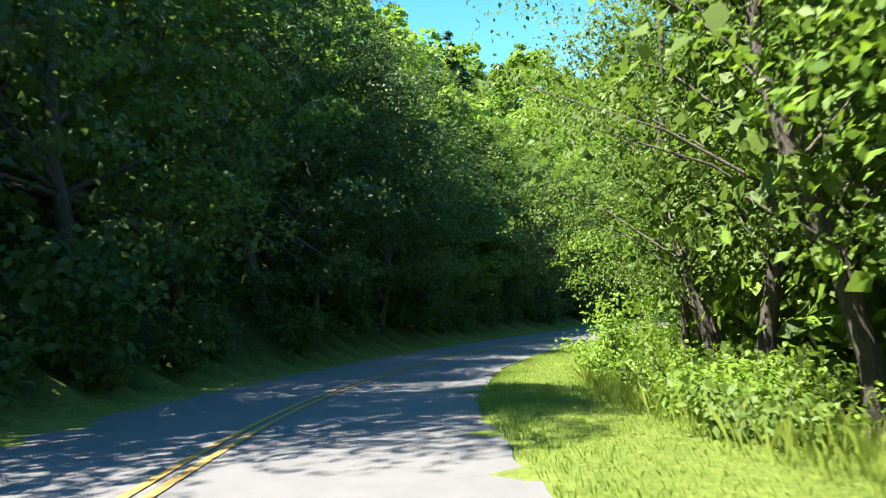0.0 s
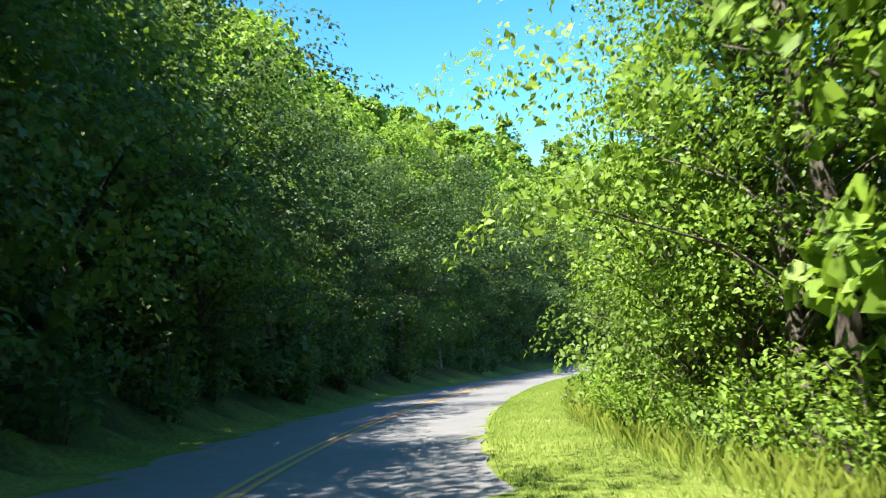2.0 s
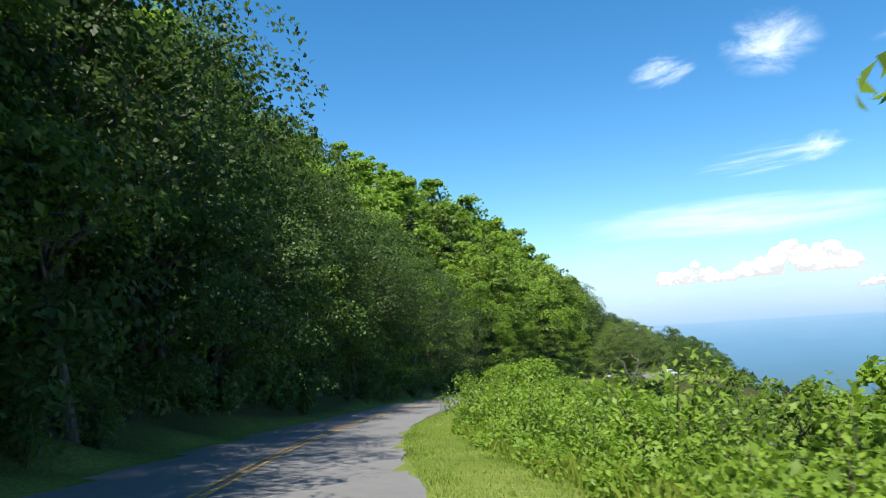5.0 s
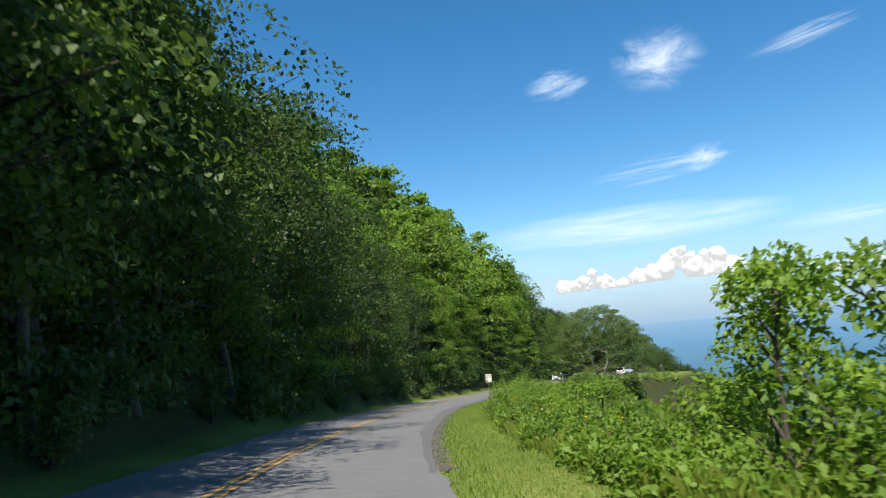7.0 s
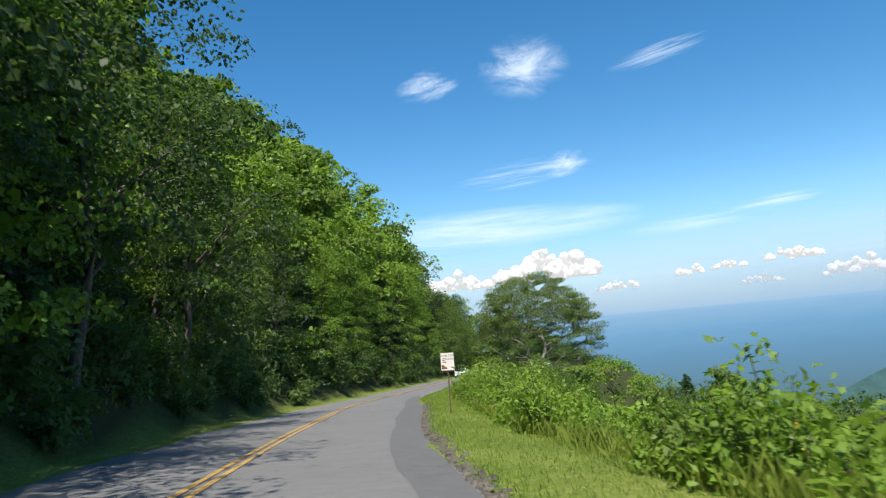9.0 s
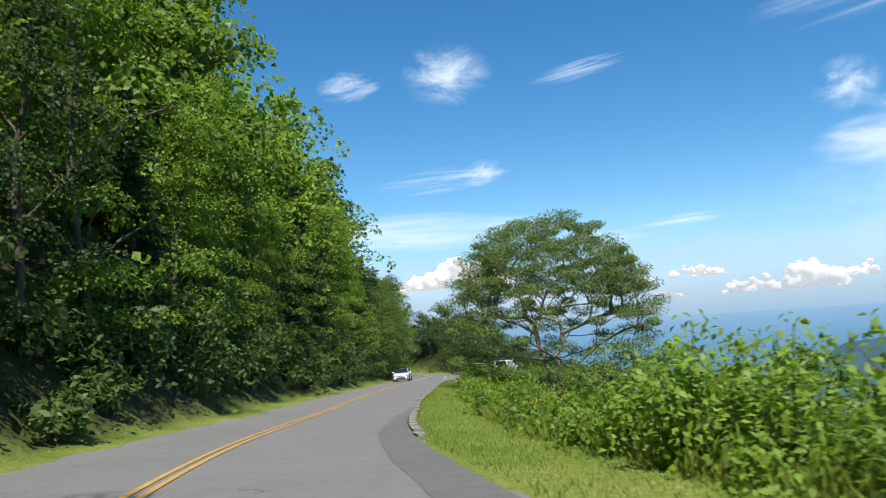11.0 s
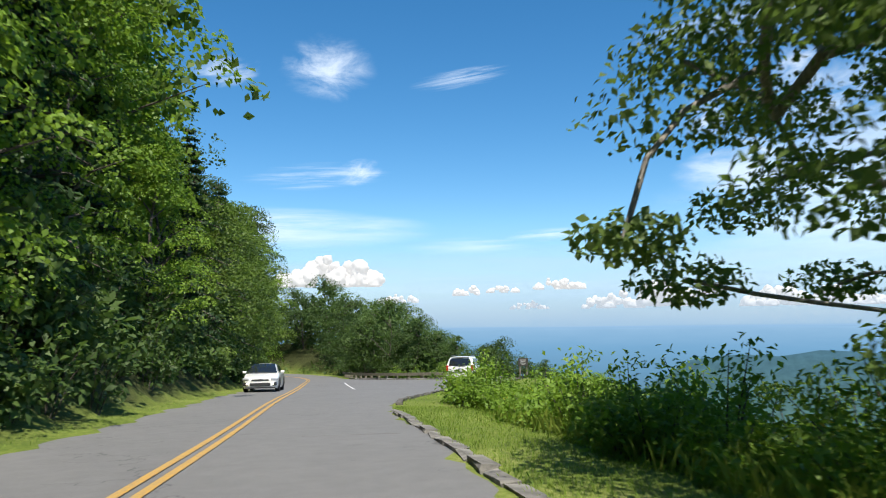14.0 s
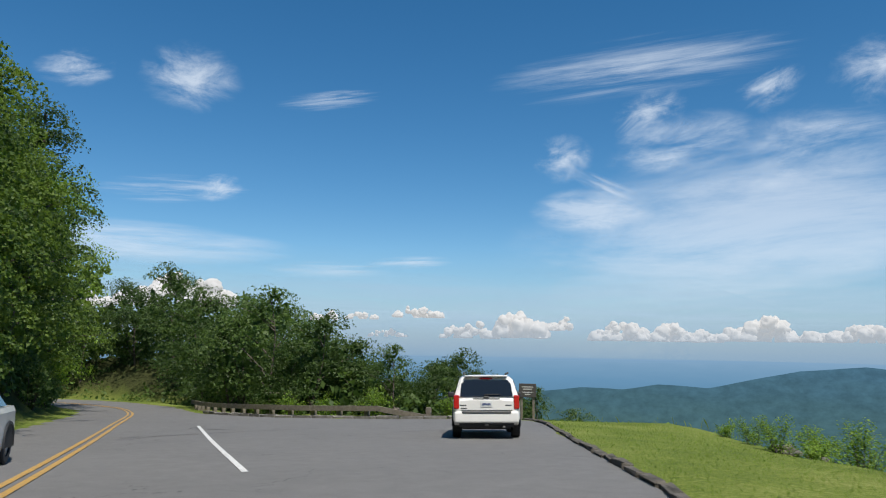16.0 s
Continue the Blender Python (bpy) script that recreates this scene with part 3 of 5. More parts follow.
KNOLL_TREE = [broadleaf(160 + k, tall, spread, 4200, 0.25, mat, "knoll_tree", label, "tree", bare=0.04, group="trees of the knoll", filler=420, per_lump=75, deep=0.7, broad=0.7, limbs=12, lump=1.15)
              for k, (tall, spread, mat, label) in enumerate((
                  (11.5, 4.9, LEAF_DARK, "wide rounded green broadleaf tree on the knoll"),
                  (10.5, 4.7, LEAF_SHADED, "dark green broadleaf tree on the knoll"),
                  (9.0, 4.6, LEAF_SHADED, "low spreading green broadleaf tree on the knoll")))]
FAR = [broadleaf(40 + k, tall, spread, 1050, 0.66, mat, "hillside_tree", label, "tree", bare=0.02, group="trees high on the hillside", filler=60, per_lump=30, deep=1.05, limbs=8, broad=0.85)
       for k, (tall, spread, mat, label) in enumerate((
           (14.0, 4.9, LEAF_MID, "green broadleaf tree high on the wooded hillside"),
           (15.0, 5.2, LEAF_BRIGHT, "light green broadleaf tree high on the wooded hillside"),
           (13.5, 5.0, LEAF_BRIGHT, "sunlit yellow-green tree high on the wooded hillside")))]
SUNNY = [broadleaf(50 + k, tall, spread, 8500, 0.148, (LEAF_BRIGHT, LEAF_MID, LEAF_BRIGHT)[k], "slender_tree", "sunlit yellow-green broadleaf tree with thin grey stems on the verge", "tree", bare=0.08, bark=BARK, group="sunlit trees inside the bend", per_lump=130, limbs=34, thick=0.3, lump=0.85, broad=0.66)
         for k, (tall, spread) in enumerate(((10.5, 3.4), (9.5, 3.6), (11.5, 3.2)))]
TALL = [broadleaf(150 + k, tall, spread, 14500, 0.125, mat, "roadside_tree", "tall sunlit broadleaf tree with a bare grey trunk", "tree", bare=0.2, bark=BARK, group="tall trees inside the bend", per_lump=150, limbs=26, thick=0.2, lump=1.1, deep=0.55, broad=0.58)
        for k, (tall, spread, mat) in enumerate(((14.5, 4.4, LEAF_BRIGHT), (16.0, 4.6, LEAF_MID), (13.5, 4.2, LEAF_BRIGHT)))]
MID = [broadleaf(140 + k, tall, spread, 2300, 0.22, mat, "low_tree", label, "tree", bare=0.0, group="low trees of the downhill slope", per_lump=70, limbs=12, deep=0.85, broad=0.7)
       for k, (tall, spread, mat, label) in enumerate((
           (6.5, 2.9, LEAF_MID, "low rounded green tree in the downhill scrub"),
           (5.6, 2.8, LEAF_BRIGHT, "low light green tree in the downhill scrub"),
           (7.0, 2.7, LEAF_MID, "low green tree standing out of the downhill scrub")))]
BUSH_DARK = [shrub(70 + k, tall, spread, 620, 0.25, LEAF_DARK, "dark green leafy shrub at the foot of the bank", "shrubs along the bank") for k, (tall, spread) in enumerate(((2.2, 1.3), (1.6, 1.2), (2.8, 1.5)))]
BUSH = [shrub(80 + k, tall, spread, 1300, 0.13, mat, "bright green leafy bush on the downhill verge", "bushes along the downhill verge") for k, (tall, spread, mat) in enumerate(((1.5, 1.2, LEAF_BRIGHT), (1.3, 1.3, LEAF_MID), (1.9, 1.2, LEAF_BRIGHT), (2.6, 1.5, LEAF_BRIGHT)))]
for b in BUSH:
    b.name = "bush"
HEMLOCK = [conifer(90 + k, tall, spread, NEEDLE, "conifer", "dark green conifer with drooping boughs on the bank") for k, (tall, spread) in enumerate(((17.0, 3.9), (14.5, 3.5)))]

dice = random.Random(7)


def clear(x, y, gap):
    _, v, w, _ = paved(np.array([x]), np.array([y]))
    return max(v[0], w[0]) > gap


def places(s0, s1, step, near, far, gap, side):
    """Uneven places along one side of the road."""
    s, out = s0, []
    while s < s1:
        x, y = beside(s, side * (edge_at(s, side) + dice.uniform(near, far)))
        if clear(x, y, gap):
            out.append((x, y))
        s += step * dice.uniform(0.6, 1.4)
    return out


def scatter(kinds, s0, s1, step, near, far, scale, gap=1.0, sink=0.1, side=-1):
    for x, y in places(s0, s1, step, near, far, gap, side):
        plant(dice.choice(kinds), x, y, dice.uniform(0, 360), dice.uniform(*scale), sink)


END = 0.5 * (len(LINE) - 1)
# uphill side
scatter(BUSH_DARK, 50, END, 3.6, 1.4, 2.4, (0.7, 1.15), 1.2)
scatter(BUSH_DARK, at_y(20), at_y(250), 3.0, 2.0, 3.4, (1.1, 1.6), 1.7)
# by stretch, darker leaf kinds stand in for shade, brighter ones for sun
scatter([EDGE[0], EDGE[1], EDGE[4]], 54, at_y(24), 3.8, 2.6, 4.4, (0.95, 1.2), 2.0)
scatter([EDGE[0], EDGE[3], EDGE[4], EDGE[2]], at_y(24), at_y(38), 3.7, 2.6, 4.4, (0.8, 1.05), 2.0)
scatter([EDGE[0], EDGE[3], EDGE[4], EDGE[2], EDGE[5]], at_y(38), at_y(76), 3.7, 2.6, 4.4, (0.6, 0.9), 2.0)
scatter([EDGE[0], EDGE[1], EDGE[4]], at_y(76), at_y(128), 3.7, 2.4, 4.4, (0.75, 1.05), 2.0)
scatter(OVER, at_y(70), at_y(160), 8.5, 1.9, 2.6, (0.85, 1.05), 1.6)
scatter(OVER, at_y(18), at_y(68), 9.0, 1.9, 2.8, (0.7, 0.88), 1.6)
scatter(EDGE + [EDGE[3], EDGE[5], HEMLOCK[0]], at_y(128), at_y(190), 3.8, 2.8, 4.8, (0.55, 0.85), 2.4)
scatter([EDGE[0], EDGE[2], EDGE[3], EDGE[3], EDGE[5], EDGE[5], HEMLOCK[0]], at_y(190), at_y(236), 3.7, 2.8, 4.6, (0.5, 0.78), 2.4)
scatter([EDGE[0], EDGE[2], EDGE[1], EDGE[0], HEMLOCK[0]], at_y(236), at_y(276), 3.2, 2.3, 3.4, (0.66, 0.86), 1.9)
scatter(EDGE[:4], at_y(276), END, 3.6, 3.0, 5, (0.7, 0.95), 2.4)
scatter(BANK_TREE, 54, at_y(185), 4.2, 6.8, 9.5, (0.8, 1.1), 5)
scatter(BANK_TREE, at_y(185), at_y(240), 3.6, 6.0, 8.5, (0.95, 1.25), 5)
scatter(KNOLL_TREE, at_y(240), END, 4.6, 6.5, 11.0, (0.85, 1.15), 5)
scatter(FAR + [BACK[1], HEMLOCK[1]], 60, at_y(258), 5.5, 12, 16, (0.9, 1.2), 9)
scatter(FAR, 60, at_y(258), 5.0, 18, 23, (0.9, 1.2), 13)
scatter(FAR, 60, at_y(262), 6.0, 25, 31, (0.9, 1.2), 17)
scatter(KNOLL_TREE, at_y(258), END, 4.5, 12, 16, (1.0, 1.3), 9)
scatter(KNOLL_TREE, at_y(258), END - 20, 5.0, 18, 23, (1.0, 1.3), 13)
scatter(FAR, at_y(110), END - 55, 5.5, 33, 42, (0.9, 1.2), 20)
scatter(FAR, at_y(130), END - 60, 7, 44, 56, (0.9, 1.2), 25)
# inside of the bend, sunlit
scatter(TALL, 16, at_y(37), 4.4, 5.5, 7.0, (0.9, 1.15), 3.0, side=1)
scatter(BANK_TREE, 14, at_y(42), 4.2, 7.5, 10.5, (0.85, 1.05), 3.0, side=1)
scatter(SUNNY, at_y(30), at_y(41), 3.6, 4.8, 6.4, (0.85, 1.05), 3.0, side=1)
scatter(SUNNY, at_y(41), at_y(60), 4.0, 6.6, 8.4, (0.95, 1.15), 3.0, side=1)
scatter(SUNNY, at_y(50), at_y(68), 4.0, 7.5, 10.5, (0.85, 1.05), 4, side=1)
scatter(MID, 15, at_y(66), 3.6, 10, 15, (1.3, 1.75), 6, side=1)
scatter(BACK, 15, at_y(60), 6, 15, 25, (0.8, 1.0), 9, side=1)
scatter(BUSH, 18, at_y(66), 1.6, 3.0, 4.6, (0.6, 1.05), 2.6, side=1)
SNAG = broadleaf(64, 10.5, 2.1, 3000, 0.17, LEAF_MID, "thin_tree", "tall thin half-bare tree with a pale trunk beside the verge", "tree", bare=0.36, bark=BARK_PALE)
plant(SNAG, -34.4, 63.8, 40)
SAPLING = broadleaf(66, 4.6, 1.5, 2100, 0.15, LEAF_BRIGHT, "sapling", "young broadleaf tree standing above the downhill scrub", "tree", bare=0.05, deep=0.95, per_lump=60, group="young trees in the scrub")
for x, y, sc in ((-39.6, 96.5, 1.0), (-38.0, 100.5, 1.15), (-36.5, 104.0, 0.9), (-31.5, 152.5, 0.9), (-29.5, 160.0, 1.2), (-35.4, 89.0, 1.1), (-41.2, 101.2, 1.0), (-40.3, 102.8, 1.1), (-39.4, 101.6, 1.2), (-39.9, 104.6, 0.95), (-40.9, 115.2, 0.65), (-39.8, 116.8, 0.75)):
    plant(SAPLING, x, y, dice.uniform(0, 360), 0.85 * sc, 0.3)
# downhill wood and scrub
scatter(MID, at_y(130), at_y(180), 2.4, 9, 17, (0.32, 0.46), 6, side=1)
scatter(MID, at_y(150), at_y(182), 2.4, 15, 22, (0.45, 0.65), 9, side=1)
scatter(MID, at_y(204), at_y(222), 2.0, 7.5, 13, (0.42, 0.58), 5, side=1)
scatter(MID, at_y(166), at_y(195), 1.8, 7.5, 15, (0.42, 0.62), 6, side=1)
scatter(MID, at_y(72), at_y(134), 2.2, 9, 16, (0.28, 0.44), 6, side=1)
scatter(FAR[:2] + [BACK[0]], at_y(80), at_y(160), 4.5, 25, 38, (0.75, 0.95), 15, side=1)
scatter(BANK_TREE[:2] + [KNOLL_TREE[0]], at_y(160), at_y(184), 3.4, 20, 36, (0.38, 0.5), 15, side=1)
scatter(BANK_TREE[:2] + [KNOLL_TREE[0]], at_y(184), at_y(209), 2.6, 18, 34, (0.46, 0.6), 13, side=1)
scatter([BUSH[3], BUSH[2]], at_y(146), at_y(168), 1.5, 2.6, 4.6, (0.85, 1.1), 2.3, side=1)
scatter([BUSH[2], BUSH[0]], at_y(204), at_y(222), 0.9, 2.6, 4.4, (0.75, 1.0), 2.3, side=1)
scatter([BUSH[3], BUSH[2]], at_y(203), at_y(222), 1.1, 4.2, 7.5, (0.95, 1.25), 3.8, side=1)
scatter([BUSH[3], BUSH[2]], at_y(60), at_y(88), 2.0, 3.2, 5.2, (0.8, 1.2), 2.6, side=1)
scatter([BUSH[3]], at_y(86), at_y(99), 1.1, 2.7, 5.2, (1.0, 1.3), 2.4, side=1)
scatter(BUSH[:3], at_y(100), at_y(196), 1.4, 2.5, 4.8, (0.65, 0.95), 2.2, side=1)
scatter(BUSH[:3], at_y(196), at_y(222), 1.3, 3.2, 5.5, (0.6, 0.95), 2.8, side=1)
NOSE_BUSHES = ((-5.6, 4.6, 0.75), (-4.2, 4.3, 0.8), (-3.2, 5.4, 0.7), (-2.0, 6.6, 0.7), (-4.2, 7.0, 0.8), (-0.8, 8.2, 0.75), (-6.2, 6.4, 0.8), (0.4, 9.4, 0.8), (-3.0, 8.8, 0.9), (-6.5, 9.0, 1.1), (-1.5, 10.6, 1.1), (-9, 7.0, 0.95), (-9, 9.5, 1.3), (-4, 11.5, 1.3), (2.0, 11.0, 1.0), (-4.8, 5.6, 0.7), (-2.6, 7.6, 0.75), (-5.2, 8.0, 0.9))
LAWN_BUSHES = ((4.4, 10.2, 0.7), (6.2, 10.6, 0.75), (8.2, 11.4, 0.7), (13, 14.4, 0.5), (15, 15.0, 0.5), (17, 15.8, 0.5), (19, 16.7, 0.45), (16, 16.2, 0.55), (12, 14.8, 0.5), (21.5, 17.8, 0.4), (16, 17.4, 0.7), (19, 18.4, 0.6), (10, 13.6, 0.55), (8, 13.0, 0.6), (11, 15.2, 0.7), (13.5, 16.4, 0.7))
for f, r, sc in NOSE_BUSHES + LAWN_BUSHES:
    x, y = lot_xy(f, r)
    plant(dice.choice(BUSH[2:]), x, y, dice.uniform(0, 360), sc, 0.15)
for x, y, sc in ((-18.9, 197.3, 1.0), (-17.4, 197.3, 1.5), (-16.5, 196.5, 1.7), (-15.9, 197.9, 1.8), (-15.2, 196.2, 1.6), (-17.0, 199.2, 1.5)):
    plant(BUSH_DARK[2], x, y, dice.uniform(0, 360), sc, 0.1)


def scrub_stuff(name, spots, leaves, size, tall, spread, mat, label):
    """Thick growth that nobody could count, as one mesh of leaves."""
    rng = np.random.default_rng(len(spots))
    xs = np.array(spots)
    zs = height(xs[:, 0], xs[:, 1])
    h = tall * rng.uniform(0.6, 1.3, len(xs))
    d = unit(rng.normal(0, 1, (len(xs), leaves, 3))) * rng.uniform(0.3, 1, (len(xs), leaves, 1)) ** 0.5
    d[..., 2] = np.abs(d[..., 2])
    off = d * np.stack([spread * h / tall, spread * h / tall, h], 1)[:, None, :]
    pts = (np.stack([xs[:, 0], xs[:, 1], zs], 1)[:, None, :] + off).reshape(-1, 3)
    v, f = leaf_array(rng, pts, unit(off.reshape(-1, 3)), size)
    ob = new(name, quads_mesh(name, v, f, [mat]))
    return tagged(ob, label, name.replace("_", " "), kind="stuff")


spots = places(at_y(66), at_y(112), 0.8, 5.5, 11, 3.5, 1) + places(at_y(100), at_y(210), 0.55, 5.2, 9.5, 3.5, 1) + places(at_y(95), at_y(215), 0.5, 9.5, 20, 5, 1) + places(at_y(196), at_y(226), 0.6, 5.5, 13, 3.2, 1)
scrub_stuff("scrub", spots, 210, 0.24, 1.5, 1.15, LEAF_BRIGHT, "thick green scrub on the slope below the road")
weeds = places(at_y(62), at_y(222), 0.42, 2.1, 4.2, 1.8, 1)
scrub_stuff("weeds", weeds, 120, 0.125, 0.75, 0.5, LEAF_BRIGHT, "bright green leafy weeds between the mown verge and the scrub")
spots = places(at_y(70), END, 1.3, 20, 48, 9, 1)
scrub_stuff("lower_scrub", spots, 200, 0.42, 2.6, 2.4, LEAF_BRIGHT, "green treetops and scrub on the slope below")


def far_woods():
    r = random.Random(31)
    spots = []
    while len(spots) < 3400:
        az, d = r.uniform(4, 84), 75 * (14 ** r.random())
        x, y = -35 + d * math.sin(radians(az)), 165 + d * math.cos(radians(az))
        if clear(x, y, 36):
            spots.append((x, y))
    return scrub_stuff("far_woods", spots, 24, 2.7, 8.0, 5.5, LEAF_DARK, "wooded lower mountain slopes far below the road")


far_woods()
spots = places(5, END, 0.55, 1.9, 4.5, 1.6, -1) + places(5, END, 0.9, 4.5, 9, 3, -1)
scrub_stuff("undergrowth", spots, 60, 0.3, 1.5, 1.2, LEAF_DARK, "dark undergrowth covering the bank under the trees")
spots = []
for _ in range(420):
    x, y = lot_xy(dice.uniform(36, 120), dice.uniform(-30, 45))
    if clear(x, y, 3.2):
        spots.append((x, y))
scrub_stuff("knoll_scrub", spots, 90, 0.4, 2.2, 1.9, LEAF_DARK, "thick green undergrowth on the wooded knoll")
# the knoll beyond the lay-by and the wood round the road's far bend
for k in range(9):
    for j in range(-9, 9):
        f, r = 52 + 6.2 * k + dice.uniform(-2, 2), 5.6 * j + dice.uniform(-2, 2)
        if r > 22 + 0.35 * (f - 50) or (r < -40 and dice.random() < 0.45):
            continue
        x, y = lot_xy(f, r)
        if clear(x, y, 3.6):
            plant(dice.choice(KNOLL_TREE if f < 90 else [FAR[0], BACK[2]]), x, y, dice.uniform(0, 360), dice.uniform(0.66, 0.9) * min(1.15, max(0.5, 1.15 - 0.028 * (r - 1))), 0.2)
for f, r, sc in ((49, 8, 0.55), (45, 11.0, 0.5), (43, 14.5, 0.45), (47, 16, 0.5), (54, 13, 0.6), (52, 19, 0.52), (58, 22, 0.55), (42, 18, 0.36), (57, 8, 0.62), (46, 21, 0.4), (52, 26, 0.44), (60, 30, 0.45), (64, 16, 0.6), (66, 26, 0.55), (70, 8, 0.62), (62, 3, 0.55), (56, 3, 0.5), (50, 13, 0.5), (48, 24, 0.4), (55, 31, 0.42), (51, 34, 0.36), (60, 12, 0.6), (66, 5, 0.62), (72, 14, 0.6), (76, 2, 0.65)):
    x, y = lot_xy(f, r)
    plant(dice.choice(KNOLL_TREE), x, y, dice.uniform(0, 360), 1.12 * sc * min(1.15, max(1.0, 1.42 - 0.04 * r)), 0.2)
for _ in range(52):
    f, r = dice.uniform(40, 60), dice.uniform(5, 30)
    x, y = lot_xy(f, r)
    if clear(x, y, 4.0):
        plant(dice.choice(KNOLL_TREE), x, y, dice.uniform(0, 360), dice.uniform(0.85, 1.1) * (0.66 - 0.011 * r), 0.2)
for f, r, sc in ((40, 14, 0.34), (38.5, 17, 0.3), (42, 20, 0.34), (39, 21, 0.27), (44, 24, 0.33), (41, 25, 0.27), (46, 28, 0.3), (37, 14.5, 0.26), (43, 16.5, 0.38), (38, 12.5, 0.3), (40.5, 17.5, 0.32), (37.5, 18.5, 0.26), (40, 11, 0.36), (45, 19, 0.4), (42.5, 13, 0.38), (36.5, 16, 0.22)):
    x, y = lot_xy(f, r)
    plant(dice.choice(KNOLL_TREE), x, y, dice.uniform(0, 360), sc, 0.15)
for f, r in ((36.5, 9.0), (39, 7.0), (41.5, 5.4), (35.0, 12.5), (47, 4.6)):
    x, y = lot_xy(f, r)
    plant(dice.choice(BUSH), x, y, dice.uniform(0, 360), 0.75, 0.1)


def spreading_oak(seed, tall, reach):
    """A wide old tree: limbs run from two stems to every tuft of leaves of a domed crown."""
    rng = np.random.default_rng(seed)
    root = thing("oak_tree", "wide spreading oak tree with two grey trunks on the downhill edge", "tree")
    pos, par = [np.array((0.0, 0.0, -1.0))], [-1]

    def grow(a, target, step=0.7):
        start = pos[a]
        n = max(1, int(np.linalg.norm(target - start) / step))
        sag = rng.normal(0, 0.12, 3) * np.linalg.norm(target - start)
        for k in range(1, n + 1):
            t = k / n
            pos.append(start + (target - start) * t + sag * math.sin(math.pi * t) * 0.6 + rng.normal(0, 0.03, 3))
            par.append(a)
            a = len(pos) - 1
        return a

    for dx, dy, top in ((-0.75, 0.25, 7.4), (0.35, -0.1, 9.4), (1.1, 0.5, 6.2)):
        a = grow(0, np.array((dx * 0.35, dy * 0.35, 0.4)))
        a = grow(a, np.array((dx * 0.9, dy * 0.9, 3.2)))
        a = grow(a, np.array((dx * 1.9, dy * 2, top)))
    tufts = []
    for _ in range(1900):
        t = rng.uniform(0, 1)
        z = tall * (0.27 + 0.73 * t)
        r = reach * math.sqrt(max(0.02, 1 - ((t - 0.16) / 0.86) ** 2 if t > 0.16 else 1 - 0.6 * (0.16 - t))) * math.sqrt(rng.uniform(0.34 if t > 0.35 else 0.6, 1))
        a = rng.uniform(0, 6.28)
        q = np.array((r * math.cos(a), r * math.sin(a), z - 0.03 * r * r * (1 - t)))
        if q[2] > 2.9 and all(np.linalg.norm((q - o) * np.array((1, 1, 1.8))) > (1.2 if t > 0.5 else 1.6 if t > 0.3 else 2.3) for o in tufts):
            tufts.append(q)
    tufts.sort(key=lambda q: np.linalg.norm(q - np.array((0, 0, 4.0))))
    ends = []
    for q in tufts:
        p = np.array(pos)
        d = np.linalg.norm(p - q, axis=1) + 1.2 * np.maximum(p[:, 2] - q[2] + 0.3, 0) + 100 * (p[:, 2] < 2.4)
        hd = np.linalg.norm(p[:, :2], axis=1)
        d = d + 0.9 * np.maximum(hd - np.linalg.norm(q[:2]), 0)
        d = d + 1.2 * np.maximum(0.4 * np.linalg.norm(p[:, :2] - q[:2], axis=1) - (q[2] - p[:, 2]), 0) + 3.0 * np.maximum(0.55 * hd - (p[:, 2] - 1.9), 0)
        ends.append(grow(int(d.argmin()), q))
    load = np.zeros(len(pos))
    for e in ends:
        while e >= 0:
            load[e] += 1
            e = par[e]
    rad = 0.016 + 0.0165 * np.sqrt(load)
    pieces = [tube([pos[par[k]], pos[k]], [min(rad[par[k]], rad[k] * 1.35), rad[k]], 6) for k in range(1, len(pos)) if load[k] > 0]
    v, f = join(pieces)
    add_part("trunk", v, f, BARK_PALE, root, True)
    n, m = len(tufts), 400
    shell = unit(rng.normal(0, 1, (n, m, 3))) * rng.uniform(0.15, 1.0, (n, m, 1)) ** 0.5
    off = shell * np.array((1.0, 1.0, 0.42)) * rng.uniform(0.65, 1.35, (n, 1, 1))
    pts = (np.array(tufts)[:, None, :] + off).reshape(-1, 3)
    v, f = leaf_array(rng, pts, unit(off.reshape(-1, 3)), 0.125, 0.62)
    add_part("crown", v, f, LEAF_OAK, root)
    return root


OAK = spreading_oak(5, 12.4, 7.2)
OAK.matrix_basis = pose(-19.8, 198.4, height1(-19.8, 198.4) + 0.55, 0, 0, 30)
SPRUCE = conifer(97, 5.5, 1.9, NEEDLE, "spruce", "small dark pointed spruce on the slope below")
plant(SPRUCE, 20.8, 239.3, 0, 1.0)


def blades(name, spots, tall, wide, mat, label, seed):
    """Upright grass blades as one mesh, each a narrow bent pair of faces."""
    rng = np.random.default_rng(seed)
    x, y = spots[:, 0], spots[:, 1]
    z = height(x, y)
    n = len(x)
    base = np.stack([x, y, z - 0.02], 1)
    a = rng.uniform(0, 6.28, n)
    h = tall * rng.uniform(0.45, 1.25, n)[:, None]
    side = np.stack([np.cos(a), np.sin(a), np.zeros(n)], 1) * wide * rng.uniform(0.6, 1.4, n)[:, None]
    lean = np.stack([-np.sin(a), np.cos(a), np.zeros(n)], 1) * h * rng.uniform(-0.6, 0.6, n)[:, None] + rng.normal(0, 0.12, (n, 3)) * h
    up = np.array((0, 0, 1.0))
    mid, top = base + lean * 0.35 + up * h * 0.6, base + lean + up * h
    v = np.stack([base - side, base + side, mid + side * 0.8, top], 1).reshape(-1, 3)
    ob = new(name, quads_mesh(name, v, np.arange(4 * n).reshape(n, 4), [mat]))
    return tagged(ob, label, name.replace("_", " "), kind="stuff")


